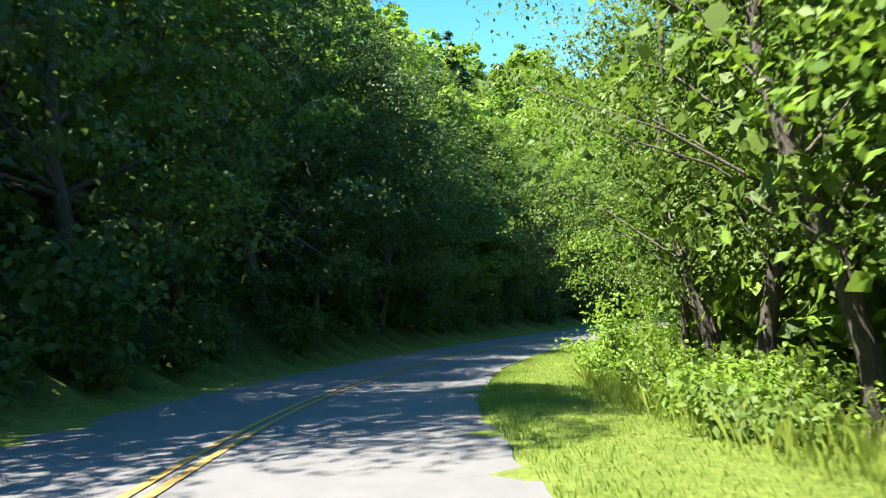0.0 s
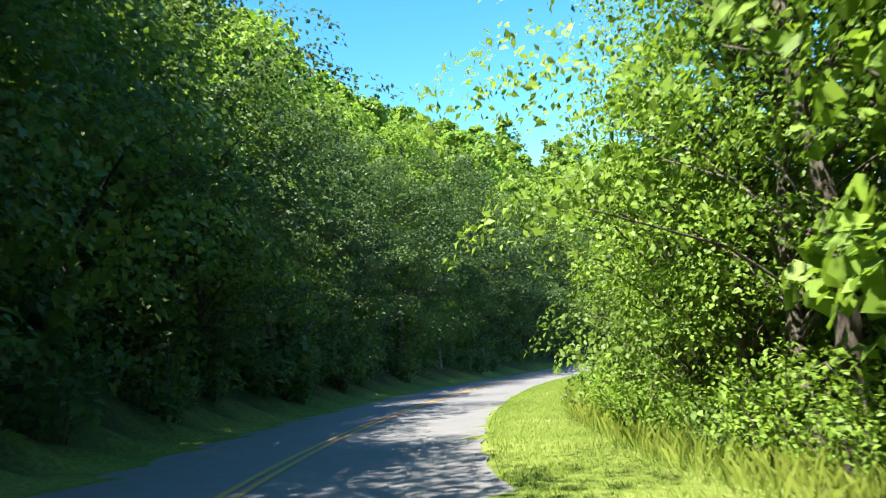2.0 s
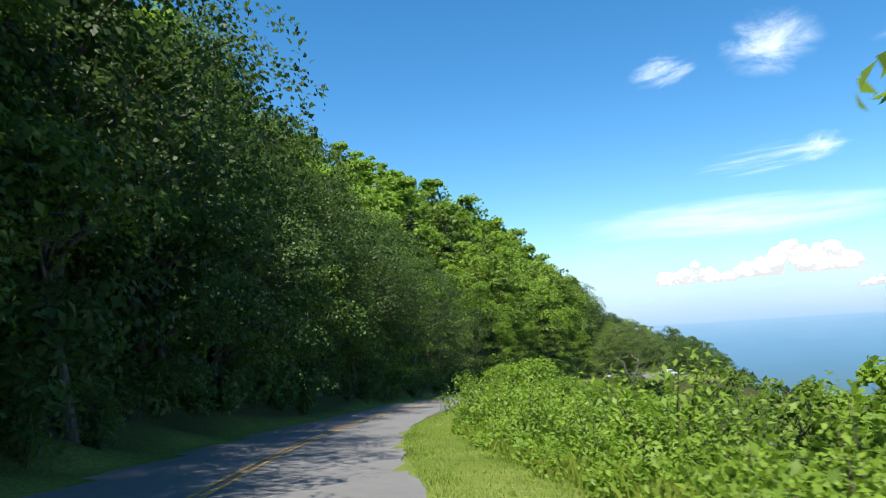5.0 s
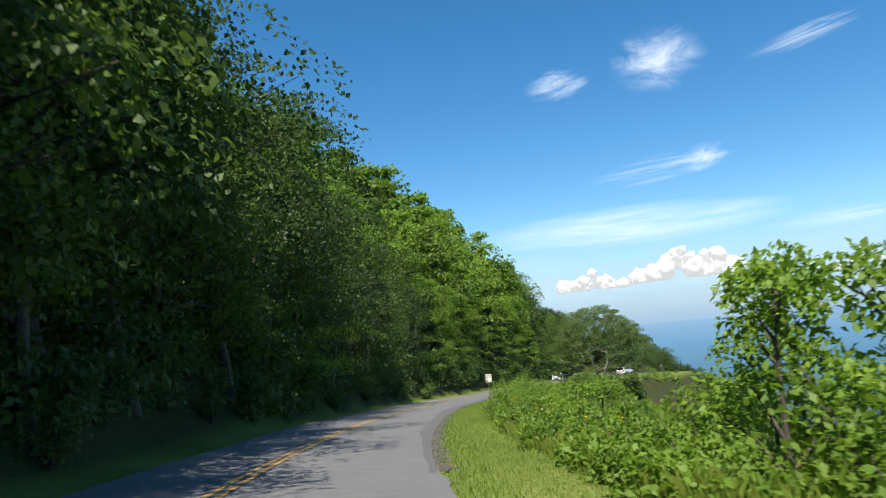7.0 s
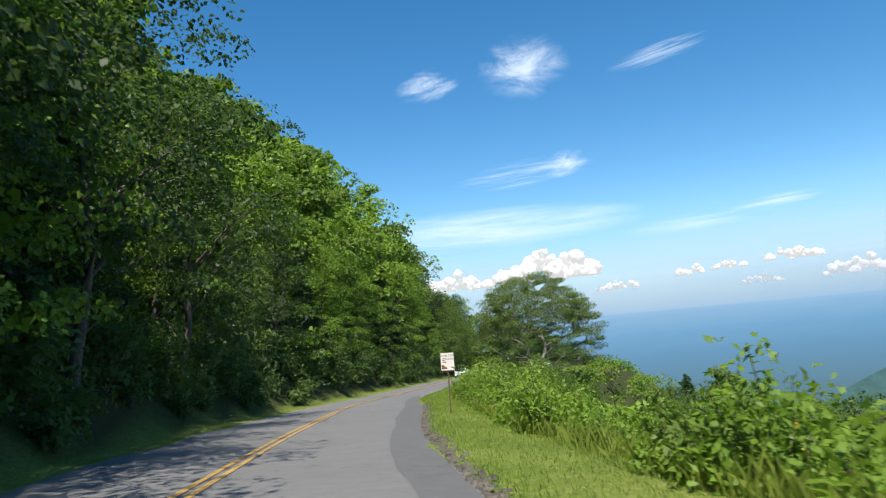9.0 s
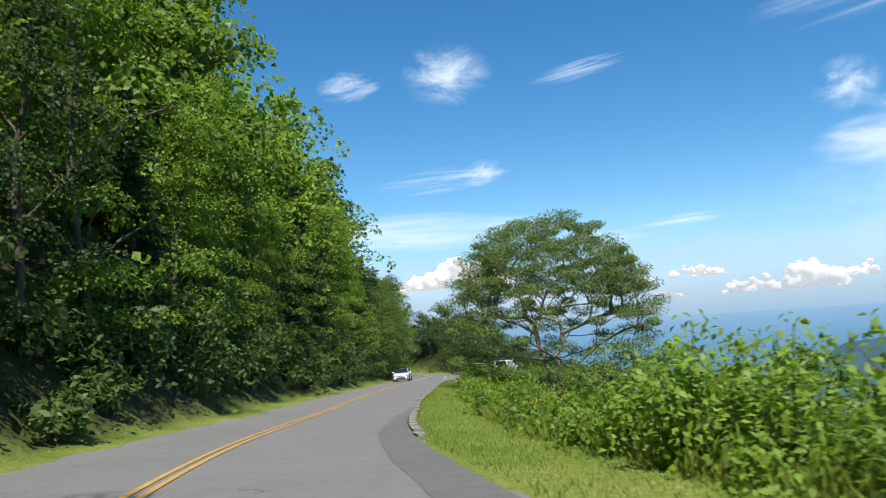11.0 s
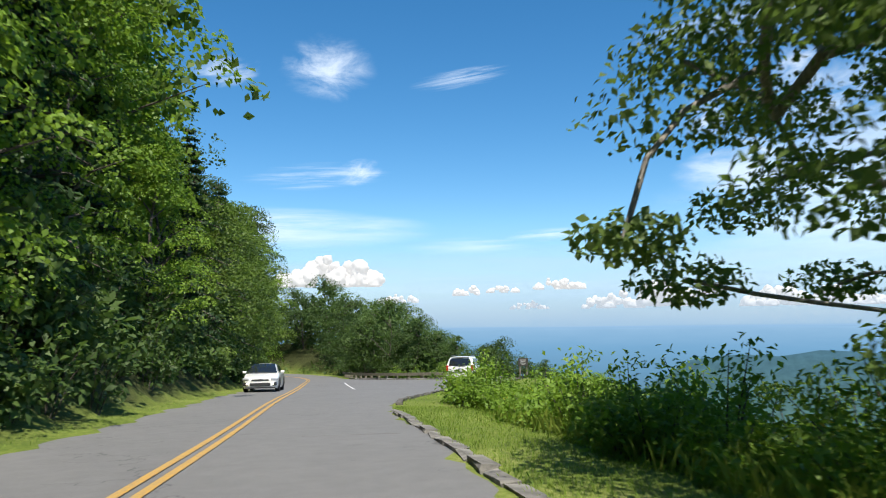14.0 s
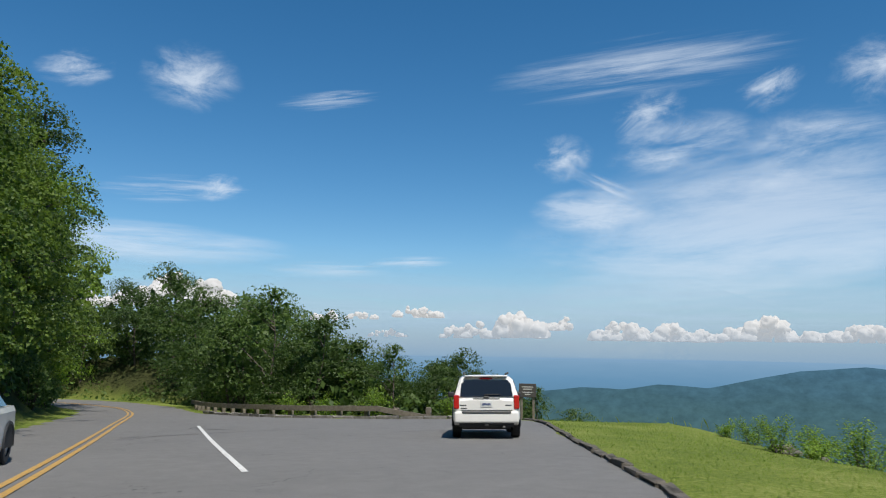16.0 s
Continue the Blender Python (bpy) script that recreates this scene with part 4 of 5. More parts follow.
def verge_spots(seed, n, s0, s1, near, far, side):
    rng = np.random.default_rng(seed)
    i = (rng.uniform(s0, s1, n) / 0.5).astype(int)
    along = rng.uniform(0, 0.5, n)[:, None]
    edge = WIDE[i] if side > 0 else WIDE_LEFT[i]
    u = side * (edge + rng.uniform(near, far, n))
    q = LINE[i, :2] + DIRS[i] * along + RIGHTS[i] * u[:, None]
    _, v, w, _ = paved(q[:, 0], q[:, 1])
    return q[np.maximum(v, w) > 0.05]


def lot_spots(seed, n, near, far):
    rng = np.random.default_rng(seed)
    p = np.array([lot_xy(f, r) for f, r in zip(rng.uniform(-12, 50, n), rng.uniform(0, 30, n))])
    d = lot_distance(p)
    _, v, w, _ = paved(p[:, 0], p[:, 1])
    return p[(d > near) & (d < far) & (w > 0.15)]


blades("verge_grass", np.vstack([verge_spots(1, 110000, 40, at_y(120), 0.0, 3.2, 1), verge_spots(2, 70000, at_y(120), at_y(218), 0.1, 3.0, 1), verge_spots(4, 14000, 25, END, 0.0, 1.5, -1), lot_spots(5, 90000, 0.12, 5.5)]), 0.075, 0.0055, GRASS, "short bright green grass on the road verges", 3)
blades("tall_grass", np.vstack([verge_spots(6, 18000, 30, at_y(104), 2.2, 5.0, 1), verge_spots(7, 26000, at_y(95), at_y(214), 2.1, 5.2, 1), lot_spots(8, 5000, 6.0, 9)]), 0.42, 0.006, WEED, "tall yellow-green grass and weeds at the edge of the scrub", 9)
rngf = np.random.default_rng(12)
fl = verge_spots(13, 260, at_y(100), at_y(222), 3.0, 6.5, 1)
fz = height(fl[:, 0], fl[:, 1])
fp = np.repeat(np.stack([fl[:, 0], fl[:, 1], fz + rngf.uniform(0.5, 1.1, len(fl))], 1), 14, axis=0)
fo = rngf.normal(0, 0.06, fp.shape)
fv, ff = leaf_array(rngf, fp + fo, unit(fo), 0.06)
tagged(new("wildflowers", quads_mesh("wildflowers", fv, ff, [FLOWER])), "yellow wildflowers among the roadside weeds", "wildflowers", kind="stuff")

# ---- vehicles, signs, rail ----
def box(size, centre=(0, 0, 0), bevel=0.0, turn=None, segments=2):
    bm = bmesh.new()
    bmesh.ops.create_cube(bm, size=1.0, matrix=Matrix.Diagonal((*size, 1)))
    if bevel:
        bmesh.ops.bevel(bm, geom=bm.edges[:], offset=bevel, segments=segments, affect="EDGES", profile=0.5)
    bmesh.ops.transform(bm, matrix=Matrix.Translation(centre) @ (turn or Matrix()), verts=bm.verts)
    return bm


def slab(corners, thick):
    """A flat panel through four or more corners, thickened behind its face."""
    bm = bmesh.new()
    p = [Vector(c) for c in corners]
    nrm = (p[1] - p[0]).cross(p[2] - p[0]).normalized()
    a = [bm.verts.new(c) for c in p]
    b = [bm.verts.new(c - nrm * thick) for c in p]
    bm.faces.new(a)
    bm.faces.new(b[::-1])
    for k in range(len(p)):
        q = (k + 1) % len(p)
        bm.faces.new((a[k], b[k], b[q], a[q]))
    return bm


def loft(rings, close=True):
    """A closed skin through equal rings of points."""
    bm = bmesh.new()
    rows = [[bm.verts.new(p) for p in r] for r in rings]
    n = len(rows[0])
    for a, b in zip(rows, rows[1:]):
        for k in range(n):
            q = (k + 1) % n
            bm.faces.new((a[k], a[q], b[q], b[k]))
    if close:
        bm.faces.new(rows[0][::-1])
        bm.faces.new(rows[-1])
    bmesh.ops.recalc_face_normals(bm, faces=bm.faces)
    return bm


CAR_WHITE = plain("white_car_paint", (0.78, 0.77, 0.74), 0.28, 0.0, 0.03, 1.5, 0.7)
CAR_GLASS, _n, _l, _b = material("dark_car_glass", 0.05)
_b.inputs["Base Color"].default_value = (0.012, 0.014, 0.016, 1)
_b.inputs["Coat Weight"].default_value = 0.5
BLACK_TRIM = plain("black_plastic", (0.03, 0.03, 0.031), 0.6, 0, 0.2, 20)
GREY_TRIM = plain("grey_plastic", (0.10, 0.10, 0.10), 0.55, 0, 0.15, 20)
TYRE = plain("tyre_rubber", (0.022, 0.022, 0.022), 0.85, 0, 0.25, 15)
ALLOY = plain("alloy", (0.45, 0.45, 0.46), 0.35, 0.9, 0.1, 10)
RED_LENS = plain("red_lens", (0.50, 0.02, 0.015), 0.2, 0, 0.1, 10, 0.5)
LAMP_LENS = plain("clear_lens", (0.62, 0.64, 0.66), 0.15, 0.2, 0.15, 14, 0.5)
PLATE = plain("plate", (0.66, 0.67, 0.66), 0.5, 0, 0.06, 30)
PLATE_INK = plain("plate_ink", (0.09, 0.12, 0.22), 0.6, 0, 0.1, 30)
LIT_LAMP, _n, _l, _b = material("lit_fog_lamp", 0.2)
_b.inputs["Base Color"].default_value = (0.9, 0.85, 0.7, 1)
_b.inputs["Emission Color"].default_value = (1.0, 0.9, 0.65, 1)
_b.inputs["Emission Strength"].default_value = 2.5


def body_ring(y, low, sill, belt, half, crown=0.02, inset=0.05):
    """Cross-section of a lower car body at length y."""
    r = [(-half + inset, low), (-half + 0.005, sill), (-half, sill + 0.25 * (belt - sill)), (-half + 0.01, belt - 0.10), (-half + 0.05, belt - 0.01), (-half * 0.5, belt + crown)]
    r = r + [(-x, z) for x, z in r[::-1]]
    return [(x, y, z) for x, z in r]


def cabin_ring(y, base, top, half_low, half_top):
    r = [(-half_low, base), (-half_top - 0.03, top - 0.10), (-half_top + 0.05, top - 0.02), (-half_top * 0.5, top + 0.012)]
    r = r + [(-x, z) for x, z in r[::-1]]
    return [(x, y, z) for x, z in r]


def wheel(parent, x, y, radius, wide, side):
    bm = bmesh.new()
    n, prof = 28, ((-0.5, 0.62), (-0.5, 0.93), (-0.38, 1.0), (0.38, 1.0), (0.5, 0.93), (0.5, 0.62))
    rows = []
    for k in range(n):
        t = 2 * math.pi * k / n
        rows.append([bm.verts.new((x + a * wide, y + radius * r * math.cos(t), radius + radius * r * math.sin(t))) for a, r in prof])
    for k in range(n):
        a, b = rows[k], rows[(k + 1) % n]
        for j in range(6):
            bm.faces.new((a[j], a[(j + 1) % 6], b[(j + 1) % 6], b[j]))
    bmesh.ops.recalc_face_normals(bm, faces=bm.faces)
    tyre = part("wheel", bm, TYRE, parent, smooth=False)
    bm = bmesh.new()
    xo = x + side * wide * 0.36
    hub = bm.verts.new((xo + side * 0.02, y, radius))
    ring = []
    for k in range(40):
        t = 2 * math.pi * k / 40
        rr = radius * 0.63
        spoke = 0.0 if (k % 8) in (0, 1, 2, 7) else -0.05
        ring.append((bm.verts.new((xo + side * (spoke * 0.8), y + rr * 0.72 * math.cos(t), radius + rr * 0.72 * math.sin(t))), bm.verts.new((xo, y + rr * math.cos(t), radius + rr * math.sin(t)))))
    for k in range(40):
        a, b = ring[k], ring[(k + 1) % 40]
        bm.faces.new((hub, a[0], b[0]))
        bm.faces.new((a[0], a[1], b[1], b[0]))
    part("rim", bm, ALLOY, tyre, "alloy wheel rim")
    return tyre


def arch(parent, x, y, radius, side):
    """Dark moulding round a wheel opening."""
    bm = bmesh.new()
    prev = None
    for k in range(15):
        t = math.pi * (k - 0.4) / 13.2
        c, s = math.cos(t), math.sin(t)
        cur = [bm.verts.new((x + side * o, y + r * c, radius + r * s)) for o, r in ((0.0, radius * 1.08), (0.025, radius * 1.10), (0.025, radius * 1.24), (0.0, radius * 1.28))]
        if prev:
            for j in range(3):
                bm.faces.new((prev[j], prev[j + 1], cur[j + 1], cur[j]))
        prev = cur
    part("wheel_arch", bm, BLACK_TRIM, parent)
    bm = bmesh.new()
    vs = [bm.verts.new((x + side * 0.012, y + radius * 1.1 * math.cos(math.pi * (k - 0.6) / 13), radius + radius * 1.1 * math.sin(math.pi * (k - 0.6) / 13))) for k in range(15)]
    bm.faces.new(vs)
    part("wheel_well", bm, TYRE, parent)


def sport_utility():
    """Seen mostly from behind; the tail is at y = 0."""
    car = thing("sport_utility_car", "white sport utility car with red tail lamps driving into the lay-by", "car")
    rings = [body_ring(y, lo, si, be, ha) for y, lo, si, be, ha in (
        (0.02, 0.50, 0.62, 0.98, 0.78), (0.06, 0.42, 0.58, 1.05, 0.85), (0.22, 0.36, 0.52, 1.09, 0.895), (0.9, 0.30, 0.42, 1.09, 0.905), (2.2, 0.28, 0.40, 1.07, 0.905),
        (3.1, 0.30, 0.42, 1.06, 0.90), (3.5, 0.32, 0.44, 1.03, 0.89), (4.1, 0.36, 0.5, 0.95, 0.86), (4.36, 0.42, 0.55, 0.82, 0.78), (4.42, 0.5, 0.6, 0.72, 0.70))]
    part("body", loft(rings), CAR_WHITE, car)
    part("cabin", loft([cabin_ring(y, b, t, hl, ht) for y, b, t, hl, ht in (
        (0.07, 1.04, 1.14, 0.86, 0.84), (0.20, 1.04, 1.46, 0.875, 0.74), (0.36, 1.04, 1.63, 0.88, 0.70), (0.75, 1.04, 1.675, 0.88, 0.69), (1.9, 1.04, 1.68, 0.88, 0.69), (2.35, 1.04, 1.62, 0.875, 0.68), (3.15, 1.03, 1.07, 0.85, 0.83))]), CAR_WHITE, car)
    part("rear_window", slab([(-0.70, 0.04, 1.10), (0.70, 0.04, 1.10), (0.66, 0.165, 1.43), (0.58, 0.21, 1.53), (-0.58, 0.21, 1.53), (-0.66, 0.165, 1.43)], 0.02), CAR_GLASS, car, "dark tinted rear window")
    part("wiper", box((0.46, 0.02, 0.025), (0.16, 0.035, 1.15), 0.006), BLACK_TRIM, car)
    part("high_brake_lamp", box((0.34, 0.05, 0.035), (0, 0.27, 1.575), 0.008), RED_LENS, car, "red high brake lamp")
    part("spoiler", box((1.16, 0.22, 0.04), (0, 0.30, 1.635), 0.015), CAR_WHITE, car)
    for s in (-1, 1):
        part("tail_lamp", box((0.15, 0.16, 0.36), (s * 0.795, 0.075, 0.955), 0.03), RED_LENS, car, "red tail lamp")
        part("roof_rail", box((0.045, 1.5, 0.05), (s * 0.60, 1.2, 1.725), 0.015), GREY_TRIM, car)
        m = part("mirror", box((0.2, 0.12, 0.16), (s * 1.0, 2.72, 1.14), 0.045), BLACK_TRIM, car)
        for a, b in ((0.42, 0.98), (1.05, 1.72), (1.80, 2.5)):
            zt = 1.54
            part("side_window", slab([(s * 0.872, a, 1.10), (s * 0.872, b, 1.10), (s * 0.752, min(b, 2.2), zt), (s * 0.752, a + 0.06, zt)][::s], 0.012), CAR_GLASS, car)
        part("door_handle", box((0.03, 0.2, 0.035), (s * 0.915, 1.2, 0.98), 0.01), CAR_WHITE, car)
        part("side_cladding", box((0.03, 2.0, 0.16), (s * 0.905, 2.2, 0.44), 0.012), GREY_TRIM, car)
        part("reflector", box((0.10, 0.02, 0.04), (s * 0.70, 0.0, 0.60), 0.006), RED_LENS, car)
        for y in (0.86, 3.48):
            arch(car, s * 0.905, y, 0.36, s)
            wheel(car, s * 0.80, y, 0.36, 0.23, s)
        part("headlamp", box((0.3, 0.14, 0.18), (s * 0.66, 4.28, 0.82), 0.04), LAMP_LENS, car)
    part("bumper", box((1.72, 0.22, 0.30), (0, 0.06, 0.56), 0.06, segments=3), CAR_WHITE, car)
    part("bumper_step", box((1.30, 0.20, 0.06), (0, 0.03, 0.69), 0.02), GREY_TRIM, car)
    part("lower_valance", box((1.45, 0.16, 0.14), (0, 0.13, 0.37), 0.03), BLACK_TRIM, car)
    part("tow_hitch", box((0.10, 0.2, 0.07), (0, 0.0, 0.36), 0.01), BLACK_TRIM, car)
    part("exhaust", box((0.08, 0.25, 0.06), (0.45, 0.08, 0.31), 0.02), GREY_TRIM, car)
    part("tailgate_bar", box((0.72, 0.03, 0.075), (0, 0.045, 1.02), 0.012), GREY_TRIM, car, "dark tailgate grip bar")
    part("badge", box((0.15, 0.03, 0.06), (0, 0.03, 1.085), 0.02), GREY_TRIM, car)
    part("tailgate_seam", box((1.36, 0.012, 0.014), (0, 0.016, 0.74)), BLACK_TRIM, car)
    pl = part("number_plate", box((0.32, 0.02, 0.16), (0, 0.018, 0.90), 0.006), PLATE, car, "white number plate")
    part("plate_bar", box((0.22, 0.01, 0.045), (0, 0.005, 0.90)), PLATE_INK, pl)
    for x, z in ((-0.62, 0.87), (0.58, 0.87), (-0.60, 0.79)):
        part("badge", box((0.17, 0.015, 0.03), (x, 0.02, z), 0.004), GREY_TRIM, car)
    part("windscreen", slab([(-0.78, 3.10, 1.10), (0.78, 3.10, 1.10), (0.64, 2.42, 1.59), (-0.64, 2.42, 1.59)], 0.015), CAR_GLASS, car)
    part("chassis", box((1.3, 3.6, 0.14), (0, 2.2, 0.30), 0.03), BLACK_TRIM, car)
    return car


def sedan():
    """Seen mostly from the front; the nose is at y = 0."""
    car = thing("sedan_car", "white sedan with lit fog lamps in the oncoming lane", "car")
    rings = [body_ring(y, lo, si, be, ha) for y, lo, si, be, ha in (
        (0.0, 0.30, 0.40, 0.62, 0.62), (0.08, 0.22, 0.34, 0.70, 0.76), (0.30, 0.18, 0.30, 0.76, 0.86), (0.8, 0.18, 0.30, 0.85, 0.895), (1.35, 0.18, 0.30, 0.93, 0.90),
        (2.4, 0.18, 0.30, 0.96, 0.90), (3.4, 0.2, 0.32, 0.98, 0.895), (4.2, 0.24, 0.36, 1.0, 0.87), (4.55, 0.34, 0.46, 0.97, 0.80), (4.64, 0.45, 0.55, 0.88, 0.72))]
    part("body", loft(rings), CAR_WHITE, car)
    part("cabin", loft([cabin_ring(y, b, t, hl, ht) for y, b, t, hl, ht in (
        (1.15, 0.90, 0.94, 0.80, 0.78), (1.75, 0.92, 1.26, 0.83, 0.64), (2.15, 0.93, 1.41, 0.84, 0.59), (2.8, 0.94, 1.435, 0.84, 0.58), (3.4, 0.95, 1.37, 0.83, 0.58), (4.1, 0.98, 1.04, 0.80, 0.72))]), CAR_WHITE, car)
    part("windscreen", slab([(0.74, 1.12, 0.965), (-0.74, 1.12, 0.965), (-0.60, 1.71, 1.28), (-0.55, 2.05, 1.415), (0.55, 2.05, 1.415), (0.60, 1.71, 1.28)], 0.012), CAR_GLASS, car, "dark windscreen with sky reflections")
    part("grille", box((0.86, 0.06, 0.085), (0, 0.005, 0.60), 0.02), BLACK_TRIM, car, "slim black grille")
    part("lower_grille", box((1.02, 0.08, 0.16), (0, 0.012, 0.385), 0.03), BLACK_TRIM, car)
    part("splitter", box((1.5, 0.2, 0.05), (0, 0.08, 0.23), 0.015), BLACK_TRIM, car)
    part("badge", box((0.13, 0.02, 0.05), (0, 0.02, 0.66), 0.015), GREY_TRIM, car)
    for s in (-1, 1):
        part("headlamp", box((0.36, 0.22, 0.11), (s * 0.68, 0.125, 0.655), 0.03, Matrix.Rotation(s * 0.45, 4, "Z")), LAMP_LENS, car, "clear headlamp")
        iv = part("air_intake", box((0.24, 0.12, 0.17), (s * 0.70, 0.085, 0.40), 0.03, Matrix.Rotation(s * 0.4, 4, "Z")), BLACK_TRIM, car)
        part("fog_lamp", box((0.085, 0.05, 0.085), (s * 0.64, 0.0, 0.41), 0.025), LIT_LAMP, iv, "lit fog lamp")
        part("mirror", box((0.2, 0.12, 0.13), (s * 0.98, 1.62, 1.0), 0.04), CAR_WHITE, car)
        for a, b, ta, tb in ((1.5, 2.45, 2.1, 2.47), (2.53, 3.5, 2.55, 3.3)):
            part("side_window", slab([(s * 0.846, a, 0.985), (s * 0.846, b, 1.0), (s * 0.655, tb, 1.33), (s * 0.655, ta, 1.33)][::s], 0.012), CAR_GLASS, car)
        part("door_handle", box((0.03, 0.18, 0.03), (s * 0.91, 2.3, 0.86), 0.01), CAR_WHITE, car)
        for y in (0.88, 3.6):
            arch(car, s * 0.90, y, 0.325, s)
            wheel(car, s * 0.80, y, 0.325, 0.21, s)
        part("tail_lamp", box((0.34, 0.14, 0.14), (s * 0.62, 4.55, 0.86), 0.03), RED_LENS, car)
    part("chassis", box((1.3, 3.8, 0.12), (0, 2.3, 0.24), 0.03), BLACK_TRIM, car)
    return car


def on_slope(x, y, turn):
    """The pose of a car that stands on the sloping asphalt, its own y axis along turn."""
    d = Vector((-math.sin(radians(turn)), math.cos(radians(turn)), 0))
    r = Vector((d.y, -d.x, 0))

    def top(q):
        return float(paved(np.array([q.x]), np.array([q.y]))[0][0])
    c = Vector((x, y, 0))
    fy = (d * 2 + Vector((0, 0, top(c + d) - top(c - d)))).normalized()
    fx = (r * 2 + Vector((0, 0, top(c + r) - top(c - r)))).normalized()
    fz = fx.cross(fy).normalized()
    fx = fy.cross(fz)
    m = Matrix((fx, fy, fz)).transposed().to_4x4()
    c.z = top(c) + 0.006
    return Matrix.Translation(c) @ m


SUV = sport_utility()
SUV.matrix_basis = on_slope(-6.6, 237.3, -43)
SEDAN = sedan()
sx, sy = beside(at_y(234.3), -1.65)
SEDAN.matrix_basis = on_slope(sx, sy, -22)


def lettering(text, size, mat, parent, m, name="lettering"):
    cu = bpy.data.curves.new(name, "FONT")
    cu.body, cu.size, cu.align_x, cu.align_y, cu.extrude = text, size, "CENTER", "CENTER", 0.001
    cu.materials.append(mat)
    ob = new(name, cu)
    ob.parent = parent
    ob.matrix_basis = m
    return ob


def sign_face_material():
    m, n, l, b = material("rusted_sign_face", 0.55)
    v = coords(n, l)
    f = noise_tex(n, l, v, 3.5, 6, 0.7)
    l.new(mixc(n, l, ramp(n, l, f, [(0.60, (0, 0, 0)), (0.72, (1, 1, 1))]), (0.74, 0.70, 0.66), (0.34, 0.13, 0.09)), b.inputs["Base Color"])
    return m


SIGN_FACE = sign_face_material()
SIGN_INK = plain("faded_ink", (0.16, 0.11, 0.10), 0.7, 0, 0.3, 25)
RUST = plain("rust", (0.33, 0.11, 0.075), 0.85, 0, 0.3, 18)
SIGN_POST = plain("brown_post", (0.17, 0.10, 0.07), 0.85, 0, 0.3, 9)
BOARD = plain("dark_board", (0.07, 0.065, 0.06), 0.75, 0, 0.2, 9)
PALE_INK = plain("pale_letters", (0.5, 0.5, 0.48), 0.7, 0, 0.1, 30)


def overlook_sign():
    """Origin at the foot of the post; the face looks along -y."""
    root = thing("road_sign", "weathered white metal road sign with rust stains on a brown post", "road sign")
    part("post", box((0.055, 0.055, 2.62), (0, 0.04, 1.01), 0.008), SIGN_POST, root)
    pan = part("panel", box((0.61, 0.012, 0.80), (0, 0, 1.95), 0.0), SIGN_FACE, root, "white sign panel with brown rim and rust")
    for sx_, sz, w, h in ((0, 0.395, 0.61, 0.014), (0, -0.395, 0.61, 0.014), (0.298, 0, 0.014, 0.79), (-0.298, 0, 0.014, 0.79)):
        part("rim", box((w, 0.004, h), (sx_, -0.009, 1.95 + sz)), SIGN_POST, pan)
    flat = Matrix.Translation((0, -0.0085, 0)) @ Matrix.Rotation(radians(90), 4, "X")
    lettering("OVERLOOK", 0.122, SIGN_INK, pan, Matrix.Translation((0.0, 0, 2.21)) @ flat)
    lettering("AHEAD", 0.122, SIGN_INK, pan, Matrix.Translation((0.09, 0, 2.055)) @ flat)
    for pts in (((-0.27, 1.62), (-0.02, 1.62), (-0.02, 1.68), (-0.12, 1.73), (-0.17, 1.81), (-0.26, 1.82)), ((0.12, 1.70), (0.28, 1.60), (0.28, 1.68), (0.22, 1.72)), ((-0.24, 1.92), (-0.04, 1.90), (-0.09, 1.945), (-0.20, 1.955)), ((-0.23, 2.0), (-0.12, 1.99), (-0.14, 2.03), (-0.22, 2.04)), ((-0.21, 2.07), (-0.11, 2.06), (-0.13, 2.11), (-0.20, 2.12))):
        part("rust_patch", slab([(x, -0.0095, z) for x, z in pts], 0.002), RUST, pan)
    return root


SIGN = overlook_sign()
SIGN.matrix_basis = pose(-40.65, 149.3, -14.43, 0, 1.5, -14) @ Matrix.Diagonal((0.8, 0.8, 0.8, 1))


def overlook_board():
    root = thing("overlook_board", "dark wooden overlook name board with pale lines on two posts", "sign board")
    part("board", box((0.78, 0.05, 0.62), (0, 0, 1.30), 0.012), BOARD, root)
    for s in (-1, 1):
        part("post", box((0.11, 0.11, 1.62), (s * 0.27, 0.085, 0.70), 0.015), TIMBER, root)
    for k, (w, z) in enumerate(((0.52, 1.46), (0.40, 1.36), (0.46, 1.22), (0.26, 1.13))):
        part("text_bar", box((w, 0.006, 0.045), (0, -0.027, z)), PALE_INK, root)
    return root


bx, by = lot_xy(31.0, 14.7)
OVERLOOK = overlook_board()
OVERLOOK.matrix_basis = ground_pose(float(bx), float(by), -48)


def line_places(points, step):
    """Evenly spaced places and directions along a line of (x, y)."""
    q = smooth_line([(*p, 0) for p in points], step)
    d = np.gradient(q[:, :2], axis=0)
    return q[:, :2], d / np.linalg.norm(d, axis=1)[:, None]


